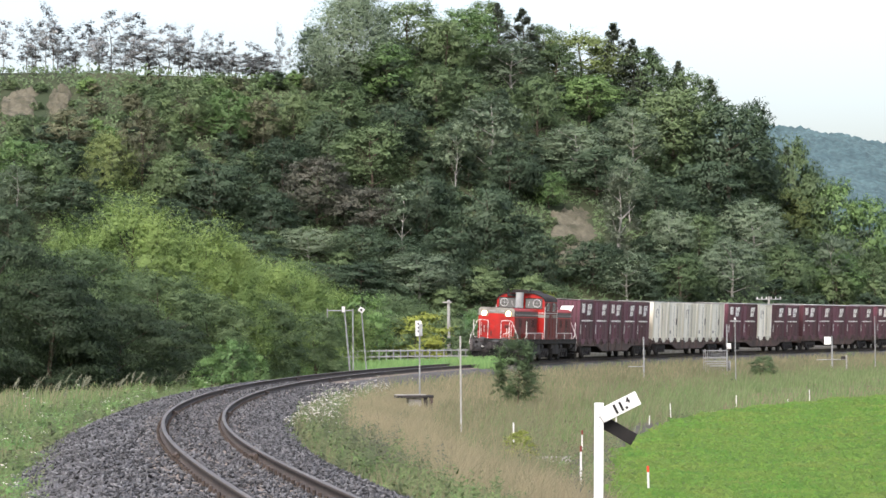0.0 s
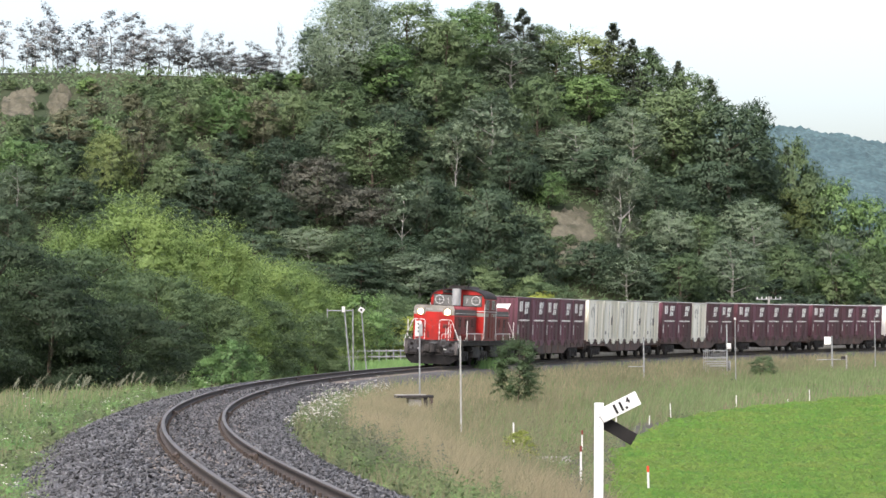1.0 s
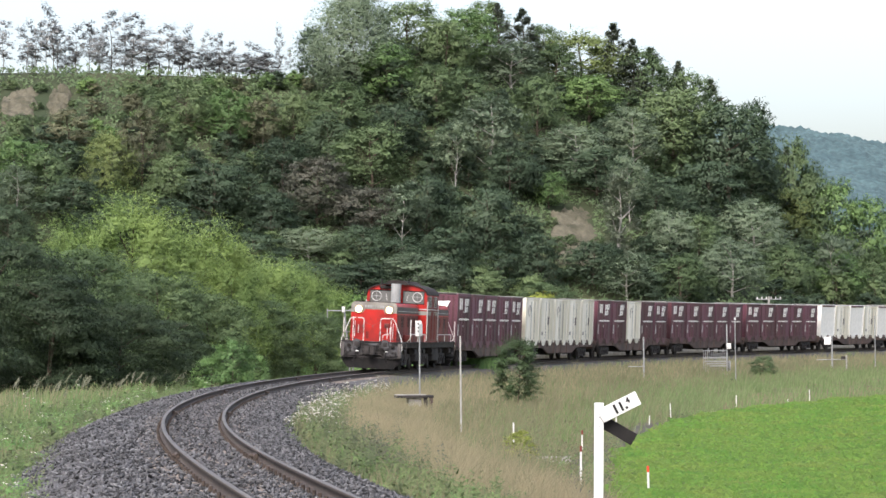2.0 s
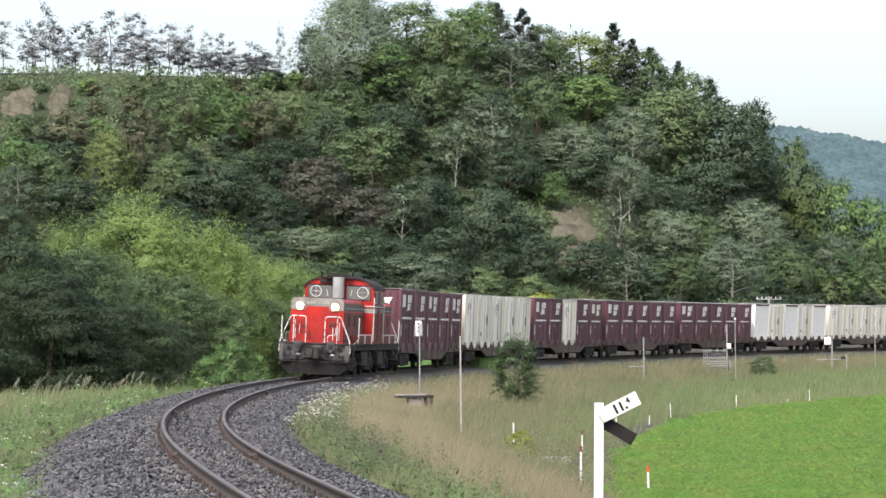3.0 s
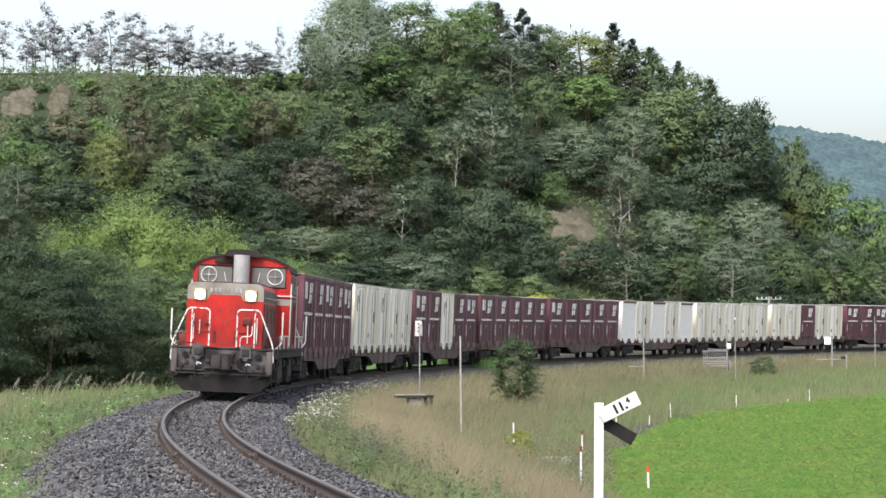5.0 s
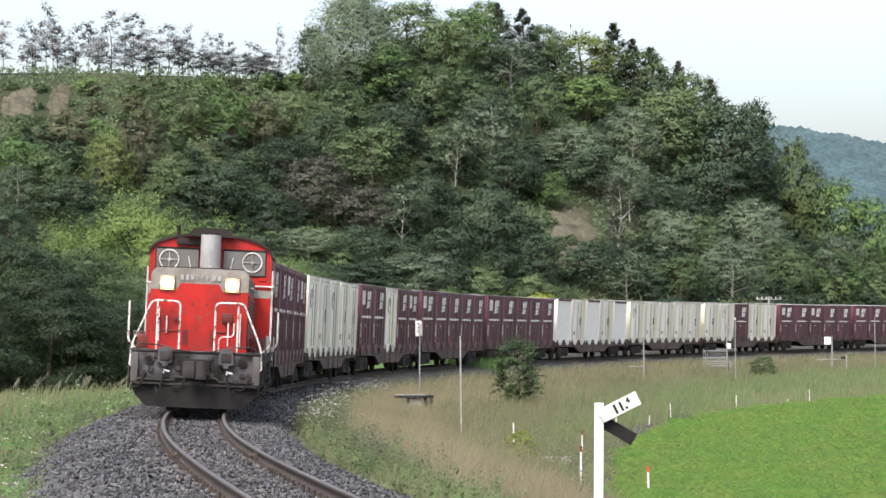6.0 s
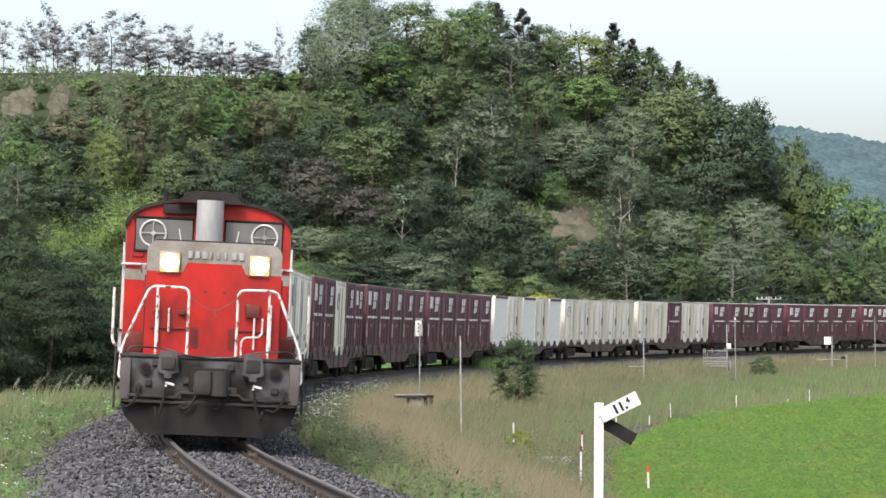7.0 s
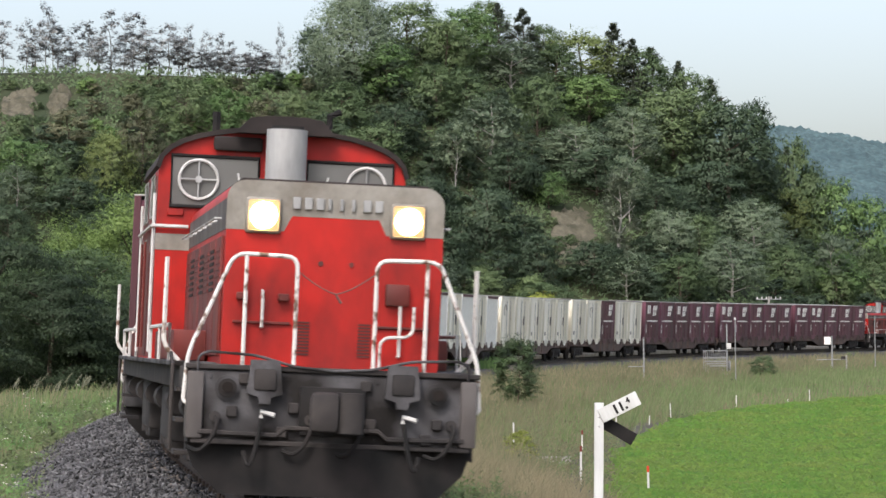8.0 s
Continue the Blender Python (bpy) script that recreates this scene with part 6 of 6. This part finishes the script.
    for k in range(3):
        part("tread", bx(B(), -0.70 + 0.12 * k, 0.80, -0.9 - 0.3 * k, -0.62 - 0.3 * k, top - 0.74 - 0.14 * k, top - 0.69 - 0.14 * k, 0.01), "galv", g)
    part("stringer", bx(B(), 0.81, 0.86, -1.6, -0.06, -0.2, top - 0.68, 0.01), "galv", g)
    p, h = pole(29.6, 292, 5.25, 0.12, "concrete", "utility_pole", "concrete utility pole with a crossarm behind the line", "utility pole")
    arm = part("cross_arm", bx(B(), -1.15, 1.15, -0.05, 0.05, h - 0.28, h - 0.18, 0.01), "galv", p)
    for k in range(6):
        part("insulator", cyl(B(), (-1.05 + k * 0.42, 0, h - 0.18), (-1.05 + k * 0.42, 0, h), 0.06, 0.035, seg=8), "white", arm)
    for x, y, h, tip in ((1.58, 73.5, 0.72, "white"), (3.35, 78.5, 0.58, "red_dirty_shaded"), (2.5, 59.2, 0.64, "red_dirty_shaded"), (5.01, 93.5, 0.66, "white"), (3.51, 55.5, 0.52, "orange"), (6.88, 108, 0.28, "white"), (8.08, 114.8, 0.55, "white"),
                         (11.94, 131.5, 0.52, "white"), (16.35, 143.8, 0.5, "white"), (14.77, 138.2, 0.18, "white")):
        red = tip != "white"
        st = thing("boundary_stake", "white boundary stake with a red tip at the field edge" if red else "thin white boundary stake at the field edge", "stake", "stakes along the field edge")
        st.matrix_basis = pose(x, y, gz(x, y), RNG.uniform(-2, 2), RNG.uniform(-2, 2))
        part("shaft", bx(B(), -0.019, 0.019, -0.019, 0.019, -0.2, h, 0.006), "white", st)
        part("tip", bx(B(), -0.022, 0.022, -0.022, 0.022, h, h + (0.11 if red else 0.02), 0.008), tip, st, "red painted tip" if red else "")
    sl = tagged(new("concrete_slab", mesh_of("concrete_slab", bx(B(), -0.38, 0.38, -0.2, 0.2, -0.1, 0.13, 0.02), "concrete")), "pale concrete slab half sunk in the grass", "slab")
    sl.matrix_basis = pose(2.43, 71.8, gz(2.43, 71.8), -4, 0, 8)
    # low pale wall of the road behind the line
    V, F = sweep([(-7.4, -0.9), (-7.0, -0.9), (-7.0, 0.16), (-7.1, 0.20), (-7.4, 0.20)], 150, 330, 2.0)
    tagged(new("retaining_wall", from_arrays("retaining_wall", V, F, "concrete")), "low pale concrete wall along the outer side of the line", "wall", kind="structure")


fittings()


def weeds(name, label, material, n, s0, s1, u0, u1, rad, tall, leaf, per=140):
    """Low leafy weeds in clumps beside the line."""
    x, y = scatter(n, s0, s1, u0, u1, 1.2)
    k = ~in_field(x, y)
    x, y = x[k], y[k]
    V, F, N3, q = [], [], [], 0
    for a, b in zip(x, y):
        r = RNG.uniform(0.5, 1.2) * rad
        d = unit(RNG.normal(size=(per, 3)))
        d[:, 1] = -abs(d[:, 1])
        d[:, 2] = abs(d[:, 2])
        p = np.array([a, b, gz(a, b)]) + d * r * RNG.uniform(0.6, 1.1, (per, 1)) * np.array([1, 1, tall])
        nm = d + RNG.normal(size=(per, 3)) * 0.3
        nm[:, 1] = -abs(nm[:, 1]) - 0.05
        v, f = cards(p, nm, leaf, 0.45)
        V.append(v), F.append(f + q), N3.append(np.repeat(unit(d + np.array([0, -0.1, 0.5]) + RNG.normal(size=(per, 3)) * 0.2), 4, 0))
        q += len(v)
    me = from_arrays(name, np.concatenate(V), np.concatenate(F), material)
    me.polygons.foreach_set("use_smooth", np.ones(len(me.polygons), bool))
    me.normals_split_custom_set_from_vertices(np.concatenate(N3))
    return tagged(new(name, me), label, "weeds", kind="stuff")


weeds("weeds", "low leafy green weeds in dry grass", "grass", 60, 8, 75, 2.6, 9.5, 0.35, 1.0, 0.06)
herbs("leafy green weeds in uneven clumps along the outer verge", "grass", 240, -6, 95, -8.5, -2.5, 0.3, 0.8, 9, 16, 0.10)
herbs("lush bright weeds on the outer verge", "bank", 190, -6, 85, -7.8, -2.45, 0.25, 0.7, 9, 16, 0.10, tops="small white flower heads above the outer verge")
herbs("tall dark weeds standing in the outer verge", "weed_dark", 150, -6, 90, -8.5, -2.4, 0.35, 0.8, 7, 18, 0.11, spread=0.2)
herbs("short browning weeds along the ballast foot", "leaf_brown", 110, -4, 80, -3.0, -2.25, 0.15, 0.36, 8, 12, 0.06)
herbs("leafy green weeds along the inner ballast edge", "grass", 130, 6, 75, 2.2, 3.6, 0.35, 0.75, 9, 16, 0.085)
herbs("bright green weeds at the foot of the inner slope", "bank", 40, 2, 22, 2.3, 4.4, 0.2, 0.4, 9, 15, 0.08)
herbs("white-flowering weeds by the inner ballast edge", "olive", 120, 36, 84, 2.15, 3.0, 0.4, 0.7, 9, 16, 0.065, tops="white umbels above the weeds by the ballast", heads=0.75)
herbs("dark weeds crowding the inner slope", "weed_dark", 150, 12, 50, 2.25, 3.5, 0.45, 0.8, 9, 26, 0.062, spread=0.2)
herbs("brown seeding weed stalks on the inner slope", "leaf_rust", 40, 12, 34, 2.7, 3.8, 0.5, 0.9, 9, 18, 0.06, spread=0.14)
herbs("tall browning weed stalks in dry grass", "leaf_brown", 44, 14, 75, 4.2, 9.5, 0.5, 1.0, 5, 20, 0.05, spread=0.12)
herbs("dull green tufts in the dry meadow", "olive", 170, 40, 260, 4.0, 15.0, 0.3, 0.6, 9, 14, 0.09, spread=0.3)
herbs("dark green tufts in the dry meadow", "weed_dark", 90, 30, 240, 4.5, 14.0, 0.3, 0.65, 8, 14, 0.09, spread=0.25)
herbs("green weeds by the ditch at the field edge", "grass", 70, 18, 95, 6.0, 10.5, 0.25, 0.6, 8, 15, 0.07)
herbs("pale daisies and weeds in dry grass", "olive", 16, 8, 30, 3.6, 5.2, 0.3, 0.5, 6, 12, 0.05, tops="small white daisies in dry grass")


def sleepers():
    bm = bx(B(), -1.0, 1.0, -0.11, 0.11, -0.30, -0.172, 0.01)
    me = mesh_of("sleeper", bm, "sleeper")
    for k in range(290):
        s = -14 + k * 0.66
        x, y, th = line(s)
        ob = new("sleeper", me)
        ob.parent = TRACK
        ob.matrix_basis = Matrix.Translation((float(x), float(y), GRADE * s)) @ Matrix.Rotation(float(th) - math.pi / 2, 4, "Z") @ Matrix.Rotation(radians(CANT), 4, "Y")
    bm = B()
    for k in range(110):
        s = -14 + k * 0.66
        for u in (-0.566, 0.566):
            for d in (-0.085, 0.085):
                cyl(bm, at_track(s, u + d, -0.16), at_track(s, u + d, -0.10), 0.022, seg=6)
    tagged(part("rail_fasteners", bm, "rail_side", TRACK, "rusty bolts at the rail feet"), kind="stuff")


sleepers()

def motions():
    times = [k * 0.25 for k in range(33)]
    spin = [k / 30 for k in range(241)]
    tail = LOCO_LEN + CAR_LEN * N_CARS
    walk(LOCO, [(t, ride(head_at(t), 3.5, 14.5)) for t in times])
    walk(REAR_LOCO, [(t, ride(head_at(t) + tail, 3.5, 14.5, LOCO_LEN)) for t in times])
    for i, car in enumerate(WAGONS):
        off = LOCO_LEN + CAR_LEN * i
        walk(car, [(t, ride(head_at(t) + off, 3.1, CAR_LEN - 3.1)) for t in times])
    for ob, car, y in BOXES:
        off = LOCO_LEN + CAR_LEN * car
        walk(ob, [(t, ride(head_at(t) + off, 3.1, CAR_LEN - 3.1) @ pose(0, y, C_Z)) for t in times])
    for ob, place, turn, amp, ph in SWAY:
        walk(ob, [(k * 0.4, place @ Matrix.Rotation(radians(amp * (math.sin(k * 0.4 * 2.6 + ph) + 0.5)), 4, "Y") @ turn) for k in range(21)])
    for unit, way in [(LOCO, 1), (REAR_LOCO, -1)] + [(c, 1) for c in WAGONS]:
        for ob in unit.children:
            if ob.name.startswith("wheelset"):
                y = ob.location.y
                walk(ob, [(t, Matrix.Translation((0, y, 0.43)) @ Matrix.Rotation(way * (head_at(0) - head_at(t)) / 0.43, 4, "X")) for t in spin])


motions()
